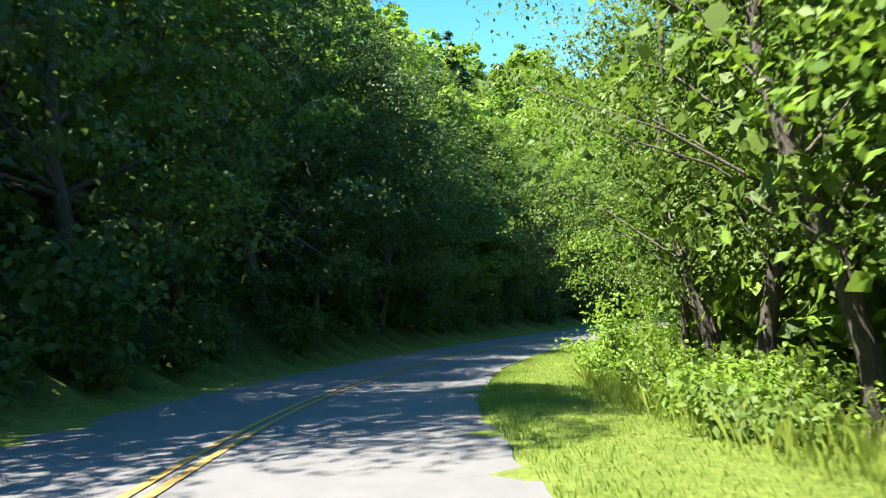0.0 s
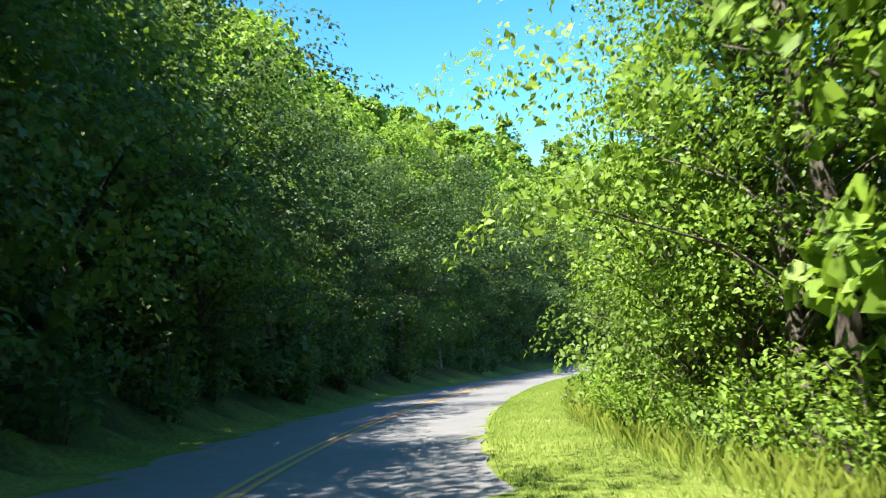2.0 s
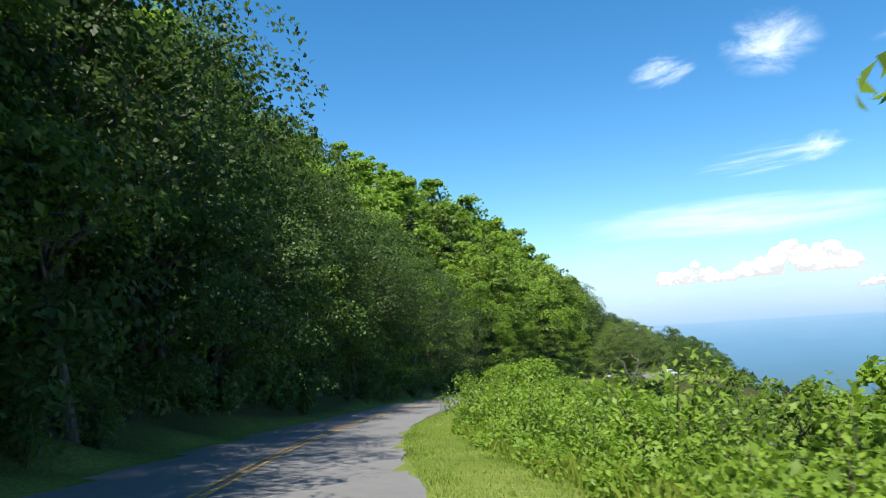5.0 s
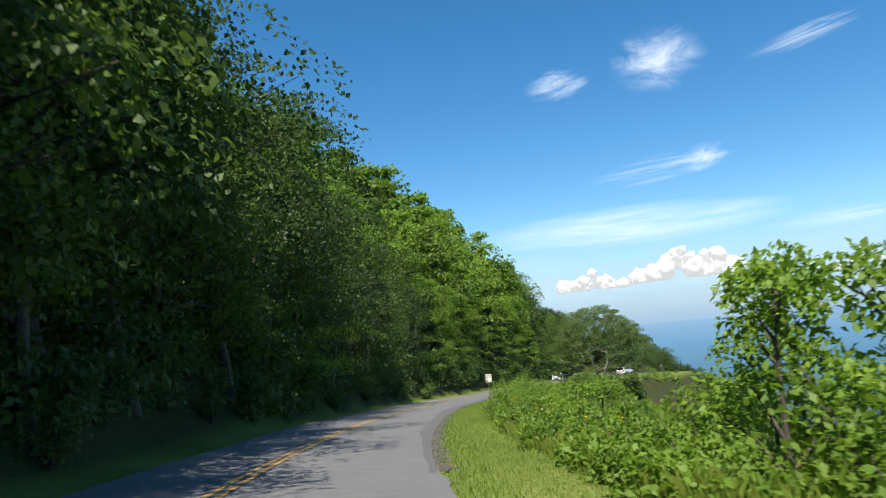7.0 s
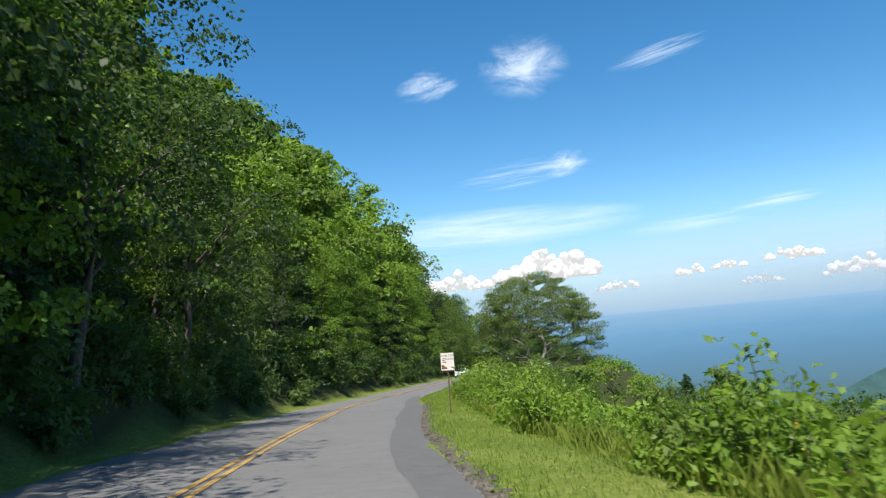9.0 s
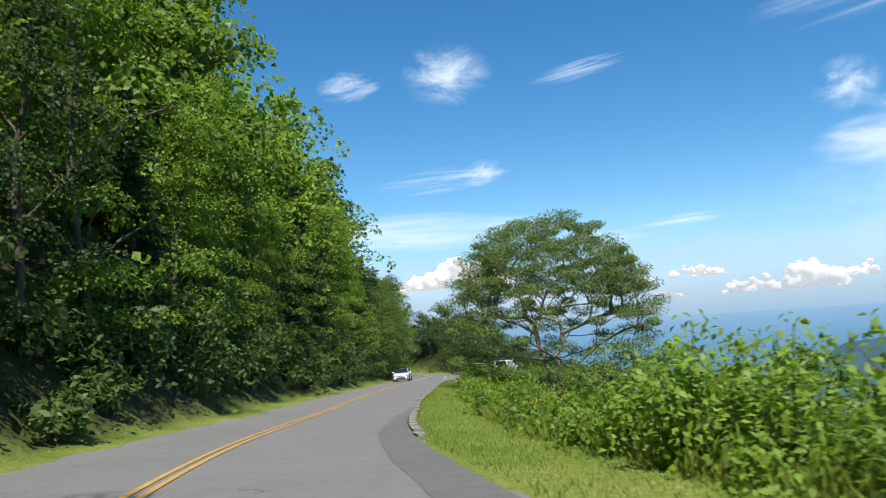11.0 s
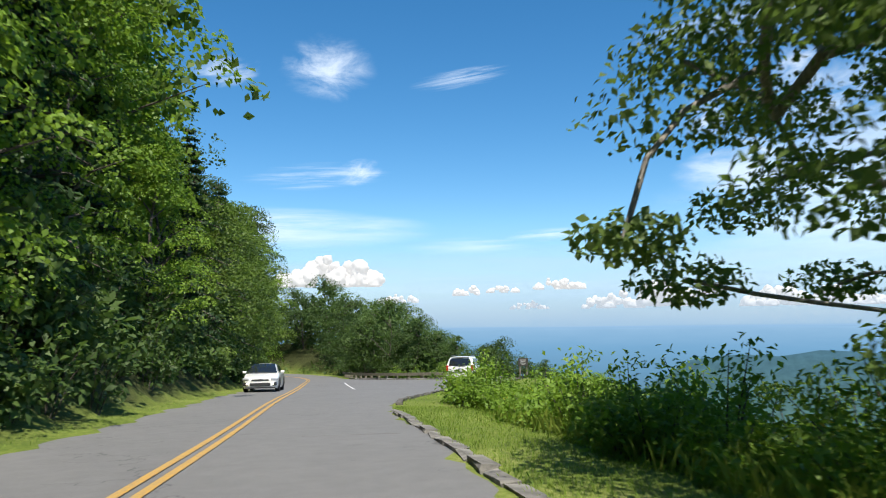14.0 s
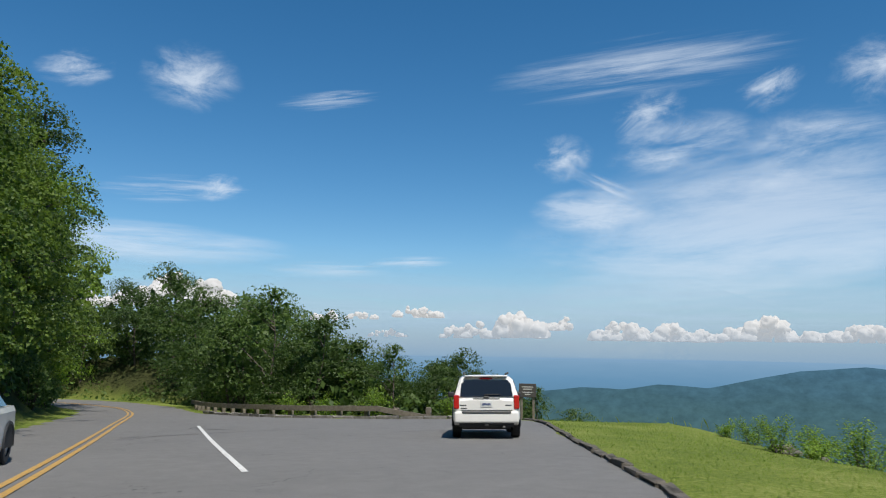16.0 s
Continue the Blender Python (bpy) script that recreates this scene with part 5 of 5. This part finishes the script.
def guard_rail():
    root = new("guard_rail")
    tagged(root, "low weathered timber guard rail on short posts along the bend", "guard rail")
    pts = [lot_xy(f, r) for f, r in ((33.0, 10.6), (34.3, 8.6), (37.8, 5.2), (41.5, 3.2), (45.5, 1.9))] + [np.array(beside(at_y(269) + s, LANE + 0.9)) for s in (0, 5)]
    q, d = line_places(pts, 1.55)
    z = height(q[:, 0], q[:, 1])
    me = None
    for k in range(len(q)):
        if me is None:
            ob = part("post", box((0.24, 0.22, 0.72), (0, 0, 0.12), 0.025), TIMBER, root)
            me = ob.data
        else:
            ob = new("post", me)
            ob.parent = root
        ob.matrix_basis = pose(q[k, 0] + d[k, 1] * 0.17, q[k, 1] - d[k, 0] * 0.17, z[k], 0, 0, math.degrees(math.atan2(d[k, 1], d[k, 0])))
    fine = smooth_line([(*p, 0) for p in pts], 0.5)[:, :2]
    fz = height(fine[:, 0], fine[:, 1])
    dd = np.gradient(fine, axis=0)
    dd /= np.linalg.norm(dd, axis=1)[:, None]
    span = 6
    for a in range(0, len(fine) - 1, span):
        b = min(a + span, len(fine) - 1)
        rings = []
        for k in range(a, b + 1):
            sink = 0.42 * max(0, 1 - k / 5)
            trim = 0.012 if k == a else (-0.012 if k == b else 0)
            n = np.array((dd[k, 1], -dd[k, 0]))
            c = fine[k] + dd[k] * trim
            rings.append([(c[0] + n[0] * o, c[1] + n[1] * o, fz[k] + h - sink) for o, h in ((-0.05, 0.34), (0.05, 0.34), (0.05, 0.58), (-0.05, 0.58))])
        part("beam", loft(rings), TIMBER, root)
    return root


guard_rail()


def kerb(name, points, label, tall, wide, piece, seed, mat):
    root = new(name)
    tagged(root, label, "kerb", kind="structure")
    r = random.Random(seed)
    q, d = line_places(points, piece)
    z = paved(q[:, 0], q[:, 1])[0]
    shapes = []
    for k in range(6):
        bm = box((piece * r.uniform(0.93, 0.985), wide * r.uniform(0.85, 1.15), tall + 0.25), (0, 0, (tall - 0.25) / 2), 0.025, segments=1)
        for v in bm.verts:
            v.co += Vector((r.uniform(-0.02, 0.02), r.uniform(-0.045, 0.045), r.uniform(-0.04, 0.02)))
        me = bpy.data.meshes.new("kerb_stone")
        bm.to_mesh(me)
        bm.free()
        me.materials.append(mat)
        shapes.append(me)
    for k in range(len(q)):
        ob = new("kerb_stone", r.choice(shapes))
        ob.parent = root
        slope = math.degrees(math.atan2(z[min(k + 1, len(q) - 1)] - z[max(k - 1, 0)], piece * (2 if 0 < k < len(q) - 1 else 1)))
        ob.matrix_basis = pose(q[k, 0], q[k, 1], z[k] - r.uniform(0, 0.025), 0, -slope, math.degrees(math.atan2(d[k, 1], d[k, 0])) + r.uniform(-1.5, 1.5))
    return root


s0, s1 = at_y(171), at_y(219)
kerb("kerb_1", [beside(s, edge_at(s, 1) + 0.12) for s in np.arange(s0, s1, 3.0)], "weathered grey stone kerb along the lane", 0.075, 0.22, 0.95, 3, STONE)
kerb("kerb_2", [lot_xy(f, r + 0.08) for f, r in ((-4.6, 1.95), (-4, 2.0), (-1.5, 2.3), (1.0, 3.1), (5.5, 4.55), (8.5, 5.9), (12.0, 7.3), (18.2, 9.8), (22.5, 11.6), (26.5, 13.2), (29.4, 14.0), (31.4, 13.2))], "low dark-edged stone kerb round the lay-by", 0.10, 0.17, 1.1, 4, KERB_DARK)
kerb("kerb_3", [lot_xy(f, r) for f, r in ((32.2, 13.0), (32.5, 11.2), (33.5, 8.6), (37.2, 4.4), (41.5, 2.3), (45.2, 1.2))], "low stone kerb in front of the guard rail", 0.15, 0.26, 1.1, 5, STONE)


def crumbs():
    """Broken asphalt and gravel along the edge of the lane."""
    rng = np.random.default_rng(17)
    n = 1500
    i = (rng.uniform(at_y(104), at_y(160), n) / 0.5).astype(int)
    u = WIDE[i] + np.abs(rng.normal(0.05, 0.13, n))
    q = LINE[i, :2] + RIGHTS[i] * u[:, None] + DIRS[i] * rng.uniform(0, 0.5, n)[:, None]
    z = np.maximum(height(q[:, 0], q[:, 1]), paved(q[:, 0], q[:, 1])[0] - 0.03)
    s = rng.uniform(0.012, 0.05, n)
    base = np.array([(-1, -1, -0.4), (1, -1, -0.4), (1, 1, -0.4), (-1, 1, -0.4), (-0.7, -0.6, 0.6), (0.6, -0.7, 0.5), (0.7, 0.6, 0.7), (-0.6, 0.7, 0.5)])
    fc = np.array([(0, 1, 5, 4), (1, 2, 6, 5), (2, 3, 7, 6), (3, 0, 4, 7), (4, 5, 6, 7)])
    a = rng.uniform(0, 6.28, n)
    c, sn = np.cos(a)[:, None], np.sin(a)[:, None]
    b = base[None] * rng.uniform(0.7, 1.3, (n, 8, 3)) * s[:, None, None]
    v = np.stack([b[..., 0] * c - b[..., 1] * sn, b[..., 0] * sn + b[..., 1] * c, b[..., 2]], 2) + np.stack([q[:, 0], q[:, 1], z + 0.01], 1)[:, None, :]
    f = (fc[None] + 8 * np.arange(n)[:, None, None]).reshape(-1, 4)
    return tagged(new("broken_asphalt", quads_mesh("broken_asphalt", v.reshape(-1, 3), f, [KERB_DARK])), "broken asphalt and gravel at the lane's crumbling edge", "gravel", kind="stuff")


crumbs()


def ribbon(name, points, wide, mat, parent, lift=0.012):
    q = smooth_line([(*p, 0) for p in points], 0.5)[:, :2]
    d = np.gradient(q, axis=0)
    d /= np.linalg.norm(d, axis=1)[:, None]
    n = np.stack([d[:, 1], -d[:, 0]], 1)
    e = np.stack([q - n * wide / 2, q + n * wide / 2], 1).reshape(-1, 2)
    z = paved(e[:, 0], e[:, 1])[0] + lift
    f = [(2 * k, 2 * k + 1, 2 * k + 3, 2 * k + 2) for k in range(len(q) - 1)]
    return mesh_object(name, np.column_stack([e, z]), f, mat, parent)


mark = ribbon("white_line", [lot_xy(f, r) for f, r in ((12.2, 0.95), (20, 0.7), (29.0, 0.5))], 0.11, WHITE_PAINT, None)
tagged(mark, "white painted line between lane and lay-by", "road marking", kind="structure")
SKID = plain("skid_mark", (0.06, 0.06, 0.06), 0.8, 0, 0.2, 20)
for pts in (((22.0, -1.6), (23.4, 0.3), (24.6, 2.2), (25.6, 4.4)), ((25.5, 1.6), (27.0, 0.2), (28.6, 0.9)), ((22.5, 6.0), (23.2, 8.4), (24.5, 10.0))):
    tagged(ribbon("skid_mark", [lot_xy(*p) for p in pts], 0.07, SKID, None, 0.009), "thin dark curved tyre mark on the asphalt", "tyre mark", kind="structure")


def boulder(seed, f, r, size):
    bm = bmesh.new()
    bmesh.ops.create_icosphere(bm, subdivisions=3, radius=1.0)
    for v in bm.verts:
        q = v.co.copy() * 1.3 + Vector((seed * 3.1, 0, 0))
        v.co *= 0.8 + 0.45 * noise.noise(q) + 0.12 * noise.noise(q * 4)
        v.co = Vector((v.co.x * size * 1.5, v.co.y * size, v.co.z * size * 0.7))
    ob = part("boulder", bm, ROCK, None)
    x, y = lot_xy(f, r)
    ob.matrix_basis = pose(float(x), float(y), height1(float(x), float(y)) + 0.12 * size, 0, 0, seed * 70)
    return tagged(ob, "weathered grey-brown rock in the grass", "rock", "rocks in the grass")


for k, row in enumerate(((15.5, 15.6, 0.3), (16.8, 16.9, 0.55), (18.0, 17.9, 0.4), (17.2, 16.2, 0.35))):
    boulder(k + 1, *row)

# ---- distance and sky ----
EYE = np.array((-30.0, 190.0, -16.0))


def direction(az, el):
    a, e = radians(az), radians(el)
    return np.array((math.sin(a) * math.cos(e), math.cos(a) * math.cos(e), math.sin(e)))


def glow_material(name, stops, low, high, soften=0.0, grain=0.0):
    """Far land that glows, with haze painted into colours that change with height."""
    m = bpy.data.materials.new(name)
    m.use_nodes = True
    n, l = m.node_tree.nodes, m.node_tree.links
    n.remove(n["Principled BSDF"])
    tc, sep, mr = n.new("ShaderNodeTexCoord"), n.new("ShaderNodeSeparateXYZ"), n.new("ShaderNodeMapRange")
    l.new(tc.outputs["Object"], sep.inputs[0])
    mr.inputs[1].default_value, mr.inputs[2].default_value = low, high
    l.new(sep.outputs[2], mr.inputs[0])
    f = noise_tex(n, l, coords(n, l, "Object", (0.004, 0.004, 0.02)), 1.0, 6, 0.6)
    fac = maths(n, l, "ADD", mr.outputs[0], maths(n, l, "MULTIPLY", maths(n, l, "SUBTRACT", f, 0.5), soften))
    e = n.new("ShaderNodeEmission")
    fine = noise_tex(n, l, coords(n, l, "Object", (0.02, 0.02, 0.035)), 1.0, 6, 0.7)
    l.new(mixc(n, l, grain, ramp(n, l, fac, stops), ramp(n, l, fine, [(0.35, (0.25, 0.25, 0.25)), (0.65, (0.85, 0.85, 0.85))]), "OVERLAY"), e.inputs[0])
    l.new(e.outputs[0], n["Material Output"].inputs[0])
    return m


def arc_wall(name, dist, az0, az1, tops, bottom, mat, label, category):
    """A far skyline: a curved wall that stands at that distance, its top at the given elevations."""
    n = len(tops)
    verts, faces = [], []
    for k in range(n):
        az = az0 + (az1 - az0) * k / (n - 1)
        d = direction(az, 0) * dist
        verts.append(EYE + d + np.array((0, 0, dist * math.tan(radians(tops[k])))))
        verts.append(EYE + d + np.array((0, 0, dist * math.tan(radians(bottom)))))
    for k in range(n - 1):
        faces.append((2 * k, 2 * k + 1, 2 * k + 3, 2 * k + 2))
    return tagged(mesh_object(name, verts, faces, mat), label, category, kind="structure")


def skyline(seed, n, base, amp, rough):
    r = np.random.default_rng(seed)
    x = np.linspace(0, 1, n)
    y = np.zeros(n)
    for k in range(1, 7):
        y += np.sin(x * 6.28 * k * 1.7 + r.uniform(0, 6.28)) * rough ** k
    return base + amp * y


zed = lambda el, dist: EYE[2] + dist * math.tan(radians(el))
# plain and ridge: blue of the haze is put into the emission colours
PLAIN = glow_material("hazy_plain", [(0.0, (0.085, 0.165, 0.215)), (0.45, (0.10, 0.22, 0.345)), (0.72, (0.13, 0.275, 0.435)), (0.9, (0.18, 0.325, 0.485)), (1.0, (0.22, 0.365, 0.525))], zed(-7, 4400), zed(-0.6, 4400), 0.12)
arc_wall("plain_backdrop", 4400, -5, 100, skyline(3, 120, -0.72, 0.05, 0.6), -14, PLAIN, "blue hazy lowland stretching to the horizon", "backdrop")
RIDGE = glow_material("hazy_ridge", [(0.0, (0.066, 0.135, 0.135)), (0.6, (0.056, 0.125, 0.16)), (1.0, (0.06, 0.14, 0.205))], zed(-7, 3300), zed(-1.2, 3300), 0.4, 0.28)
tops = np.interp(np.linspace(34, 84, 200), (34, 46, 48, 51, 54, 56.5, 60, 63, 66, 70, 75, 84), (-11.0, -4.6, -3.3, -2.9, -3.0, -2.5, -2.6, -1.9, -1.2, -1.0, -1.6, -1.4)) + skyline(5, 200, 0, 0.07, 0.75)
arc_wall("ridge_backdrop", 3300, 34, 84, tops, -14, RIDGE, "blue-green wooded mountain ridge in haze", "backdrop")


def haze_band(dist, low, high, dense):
    """A glowing see-through sheet painted as pale haze, thinning out upwards from the horizon."""
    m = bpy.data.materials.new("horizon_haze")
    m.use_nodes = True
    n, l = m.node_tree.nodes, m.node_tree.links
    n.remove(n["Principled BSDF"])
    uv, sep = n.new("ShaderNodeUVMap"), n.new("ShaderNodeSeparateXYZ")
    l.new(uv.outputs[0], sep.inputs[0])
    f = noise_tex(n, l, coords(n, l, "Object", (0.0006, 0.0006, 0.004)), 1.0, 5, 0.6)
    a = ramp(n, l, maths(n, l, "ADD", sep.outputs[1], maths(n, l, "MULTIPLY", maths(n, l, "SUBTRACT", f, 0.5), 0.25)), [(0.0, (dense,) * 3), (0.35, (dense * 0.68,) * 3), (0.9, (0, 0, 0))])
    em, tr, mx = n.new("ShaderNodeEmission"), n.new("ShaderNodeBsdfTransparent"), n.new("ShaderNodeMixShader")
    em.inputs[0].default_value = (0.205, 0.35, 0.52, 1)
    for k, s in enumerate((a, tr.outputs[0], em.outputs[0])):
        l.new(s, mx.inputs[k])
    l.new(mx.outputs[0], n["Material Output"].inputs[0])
    verts, faces, n_ = [], [], 40
    for k in range(n_):
        d = direction(-20 + 130 * k / (n_ - 1), 0) * dist
        verts += [EYE + d + np.array((0, 0, dist * math.tan(radians(e)))) for e in (low, high)]
    faces = [(2 * k, 2 * k + 2, 2 * k + 3, 2 * k + 1) for k in range(n_ - 1)]
    ob = mesh_object("haze_backdrop", verts, faces, m)
    layer = ob.data.uv_layers.new(name="UVMap")
    for p in ob.data.polygons:
        for li in p.loop_indices:
            layer.data[li].uv = (0.5, float(ob.data.loops[li].vertex_index % 2))
    return tagged(ob, "pale haze lying along the horizon", "backdrop", kind="structure")


# haze sheets behind the heaped clouds and in front of their feet
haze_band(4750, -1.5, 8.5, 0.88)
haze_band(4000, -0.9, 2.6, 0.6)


def cloud_material(name, stretch, scale, lo, hi, strength, white=(0.70, 0.78, 0.88, 1)):
    m = bpy.data.materials.new(name)
    m.use_nodes = True
    n, l = m.node_tree.nodes, m.node_tree.links
    n.remove(n["Principled BSDF"])
    uv = n.new("ShaderNodeUVMap")
    info = n.new("ShaderNodeObjectInfo")
    mp = n.new("ShaderNodeMapping")
    mp.inputs["Scale"].default_value = (*stretch, 1)
    off = n.new("ShaderNodeCombineXYZ")
    l.new(maths(n, l, "MULTIPLY", info.outputs["Random"], 37.0), off.inputs[2])
    l.new(uv.outputs[0], mp.inputs[0])
    l.new(off.outputs[0], mp.inputs[1])
    f = noise_tex(n, l, mp.outputs[0], scale, 8, 0.66)
    f.node.inputs["Distortion"].default_value = 0.35
    ctr = n.new("ShaderNodeVectorMath")
    ctr.operation = "SUBTRACT"
    l.new(uv.outputs[0], ctr.inputs[0])
    ctr.inputs[1].default_value = (0.5, 0.5, 0)
    ln = n.new("ShaderNodeVectorMath")
    ln.operation = "LENGTH"
    l.new(ctr.outputs[0], ln.inputs[0])
    edge = maths(n, l, "SUBTRACT", 1.0, maths(n, l, "MULTIPLY", ln.outputs["Value"], 2.0), True)
    body = maths(n, l, "MULTIPLY", maths(n, l, "POWER", edge, 0.6), maths(n, l, "SUBTRACT", maths(n, l, "MULTIPLY", f, 1.9), 0.35, True))
    mr = n.new("ShaderNodeMapRange")
    mr.interpolation_type = "SMOOTHSTEP"
    mr.inputs[1].default_value, mr.inputs[2].default_value, mr.inputs[4].default_value = lo, hi, strength
    l.new(body, mr.inputs[0])
    # cloud brightness is painted as emission instead of coming from the sun
    em, tr, mx = n.new("ShaderNodeEmission"), n.new("ShaderNodeBsdfTransparent"), n.new("ShaderNodeMixShader")
    em.inputs[0].default_value, em.inputs[1].default_value = white, 1.0
    l.new(mr.outputs[0], mx.inputs[0])
    l.new(tr.outputs[0], mx.inputs[1])
    l.new(em.outputs[0], mx.inputs[2])
    l.new(mx.outputs[0], n["Material Output"].inputs[0])
    return m


PUFF = cloud_material("cloud_puff", (0.9, 1.2), 2.4, 0.18, 0.95, 0.75)
WISP = cloud_material("cloud_wisp", (0.8, 2.6), 2.2, 0.2, 0.95, 0.62)
# bluish glowing patches painted as haze low over the horizon
HAZE = cloud_material("low_haze", (1.2, 2.2), 2.0, 0.10, 0.75, 0.55, (0.40, 0.54, 0.70, 1))
VEIL = cloud_material("cloud_veil", (1.1, 1.7), 2.0, 0.06, 0.7, 0.58)


def cloud_patch(az, el, wide, tall, mat, label, tilt=0.0, dist=4700):
    c = direction(az, el)
    right = np.array((math.cos(radians(az)), -math.sin(radians(az)), 0))
    up = np.cross(right, c)
    t = radians(tilt)
    right, up = right * math.cos(t) + up * math.sin(t), up * math.cos(t) - right * math.sin(t)
    w, h = dist * math.tan(radians(wide / 2)), dist * math.tan(radians(tall / 2))
    verts = [EYE + c * dist + right * a * w + up * b * h for a, b in ((-1, -1), (1, -1), (1, 1), (-1, 1))]
    ob = mesh_object("cloud", verts, [(0, 1, 2, 3)], mat)
    uv = ob.data.uv_layers.new(name="UVMap")
    for k, q in enumerate(((0, 0), (1, 0), (1, 1), (0, 1))):
        uv.data[k].uv = q
    return tagged(ob, label, "cloud", kind="structure")


for row in (
        (20.9, 19.0, 8.5, 6.0, PUFF, "small white fair-weather cloud", 0), (13.2, 18.5, 6.5, 3.2, PUFF, "thin white cloud shred", 15),
        (20.0, 10.9, 13.0, 2.6, WISP, "streak of white high cloud", 3), (23.3, 11.3, 4.5, 2.4, PUFF, "bright end of a high cloud streak", 14),
        (17.0, 7.0, 26.0, 3.4, VEIL, "pale band of high cloud", 0), (32.0, 5.6, 14.0, 1.6, WISP, "thin streak of high cloud", 1),
        (38.0, 6.3, 8.0, 1.4, WISP, "thin streak of high cloud", 3), (31.5, 18.4, 10.0, 1.8, WISP, "thin streak of high cloud", 9),
        (56.0, 20.8, 27.0, 5.5, WISP, "long white high cloud", 4), (56.3, 17.2, 7.0, 4.5, PUFF, "small white cloud shred", 20),
        (49.8, 14.3, 5.5, 4.5, PUFF, "small white cloud shred", 10), (64.8, 18.5, 6.0, 3.6, PUFF, "small white cloud shred", 20), (72.0, 18.9, 8.0, 6.0, PUFF, "white cloud", 10),
        (58.7, 14.8, 13.0, 6.0, PUFF, "white fleecy cloud", 8), (67.0, 13.8, 18.0, 8.0, PUFF, "white fleecy cloud", 6),
        (53.0, 12.1, 6.5, 2.2, WISP, "bright slanting cloud streak", -24), (52.0, 10.3, 10.0, 4.0, VEIL, "pale cloud veil", 0),
        (64.0, 8.2, 40.0, 14.0, VEIL, "broad pale cloud veil", 4), (34.0, 2.6, 50.0, 6.5, HAZE, "pale haze above the horizon", 0), (62.0, 2.6, 52.0, 6.5, HAZE, "pale haze above the horizon", 0), (13.0, 3.6, 30.0, 7.0, HAZE, "pale haze above the horizon", 0)):
    cloud_patch(*row[:6], tilt=row[6], dist=4700 - 6 * row[0])


CUMULUS, _n, _l, _b = material("heaped_cloud", 1.0)
_l.new(ramp(_n, _l, noise_tex(_n, _l, coords(_n, _l), 0.02, 4, 0.6), [(0.3, (0.20, 0.195, 0.185)), (0.7, (0.26, 0.25, 0.24))]), _b.inputs["Base Color"])
_b.inputs["Specular IOR Level"].default_value = 0.0
# added glow lightens the clouds' shaded undersides
_b.inputs["Emission Color"].default_value, _b.inputs["Emission Strength"].default_value = (0.50, 0.50, 0.50, 1), 0.85


def heaped_cloud(seed, az, el, wide, tall, dist):
    """A billowing cloud with a flat foot, made of many bumpy lobes."""
    r = random.Random(seed)
    w, h = dist * math.tan(radians(wide / 2)), dist * math.tan(radians(tall))
    bm = bmesh.new()
    heads = [(r.uniform(-0.7, 0.7), r.uniform(0.65, 1.0)) for _ in range(3)]
    for k in range(int(14 + 4 * wide)):
        u = r.uniform(-1, 1)
        roof = max(0.22 + 0.1 * r.random(), max(a * (1 - ((u - c) / 0.42) ** 2) for c, a in heads)) * (1 - 0.55 * u * u)
        z = r.uniform(0.0, 1.0) ** 0.7 * roof * h
        size = (0.17 + 0.16 * r.random()) * h * (1.15 - 0.5 * z / h)
        lobe = bmesh.ops.create_icosphere(bm, subdivisions=3, radius=size, matrix=Matrix.Translation((u * w, r.uniform(-0.5, 0.5) * w * 0.5, z)))
        c = Vector((u * w, 0, z))
        for v in lobe["verts"]:
            q = v.co / (0.3 * h) + Vector((seed * 5.3, 0, 0))
            v.co += (v.co - c).normalized() * size * (0.5 * noise.noise(q * 1.7) + 0.28 * noise.noise(q * 4.1))
    for v in bm.verts:
        v.co.z = max(v.co.z, 0.03 * h * noise.noise(v.co / (0.4 * h)))
    ob = part("cloud", bm, CUMULUS, None, smooth=True)
    p = EYE + direction(az, 0) * dist + np.array((0, 0, dist * math.tan(radians(el))))
    ob.matrix_basis = pose(*p, 0, 0, -az)
    return tagged(ob, "white heaped cloud low over the horizon", "cloud", kind="structure")


# direction, elevation of the foot, width and height in degrees
for k, (az, el, wide, tall) in enumerate(((38.9, 2.1, 3.6, 1.0), (31.6, 1.7, 1.9, 0.8), (34.4, 1.9, 2.4, 0.7), (46.6, 0.7, 3.2, 2.5), (49.6, 1.3, 1.8, 1.1), (42.6, 0.6, 4.0, 1.3), (54.1, 0.6, 3.9, 1.8), (58.2, 0.6, 3.0, 1.9), (60.2, 0.6, 1.8, 1.2), (63.4, 0.7, 4.6, 2.0), (20.9, 2.5, 7.0, 2.5), (14.0, 2.3, 5.0, 1.5), (26.5, 1.2, 3.4, 0.8), (36.5, 0.6, 3.0, 0.6), (69, 0.7, 5, 1.6))):
    heaped_cloud(k + 1, az, el, wide, tall, 4150 + 6 * k)
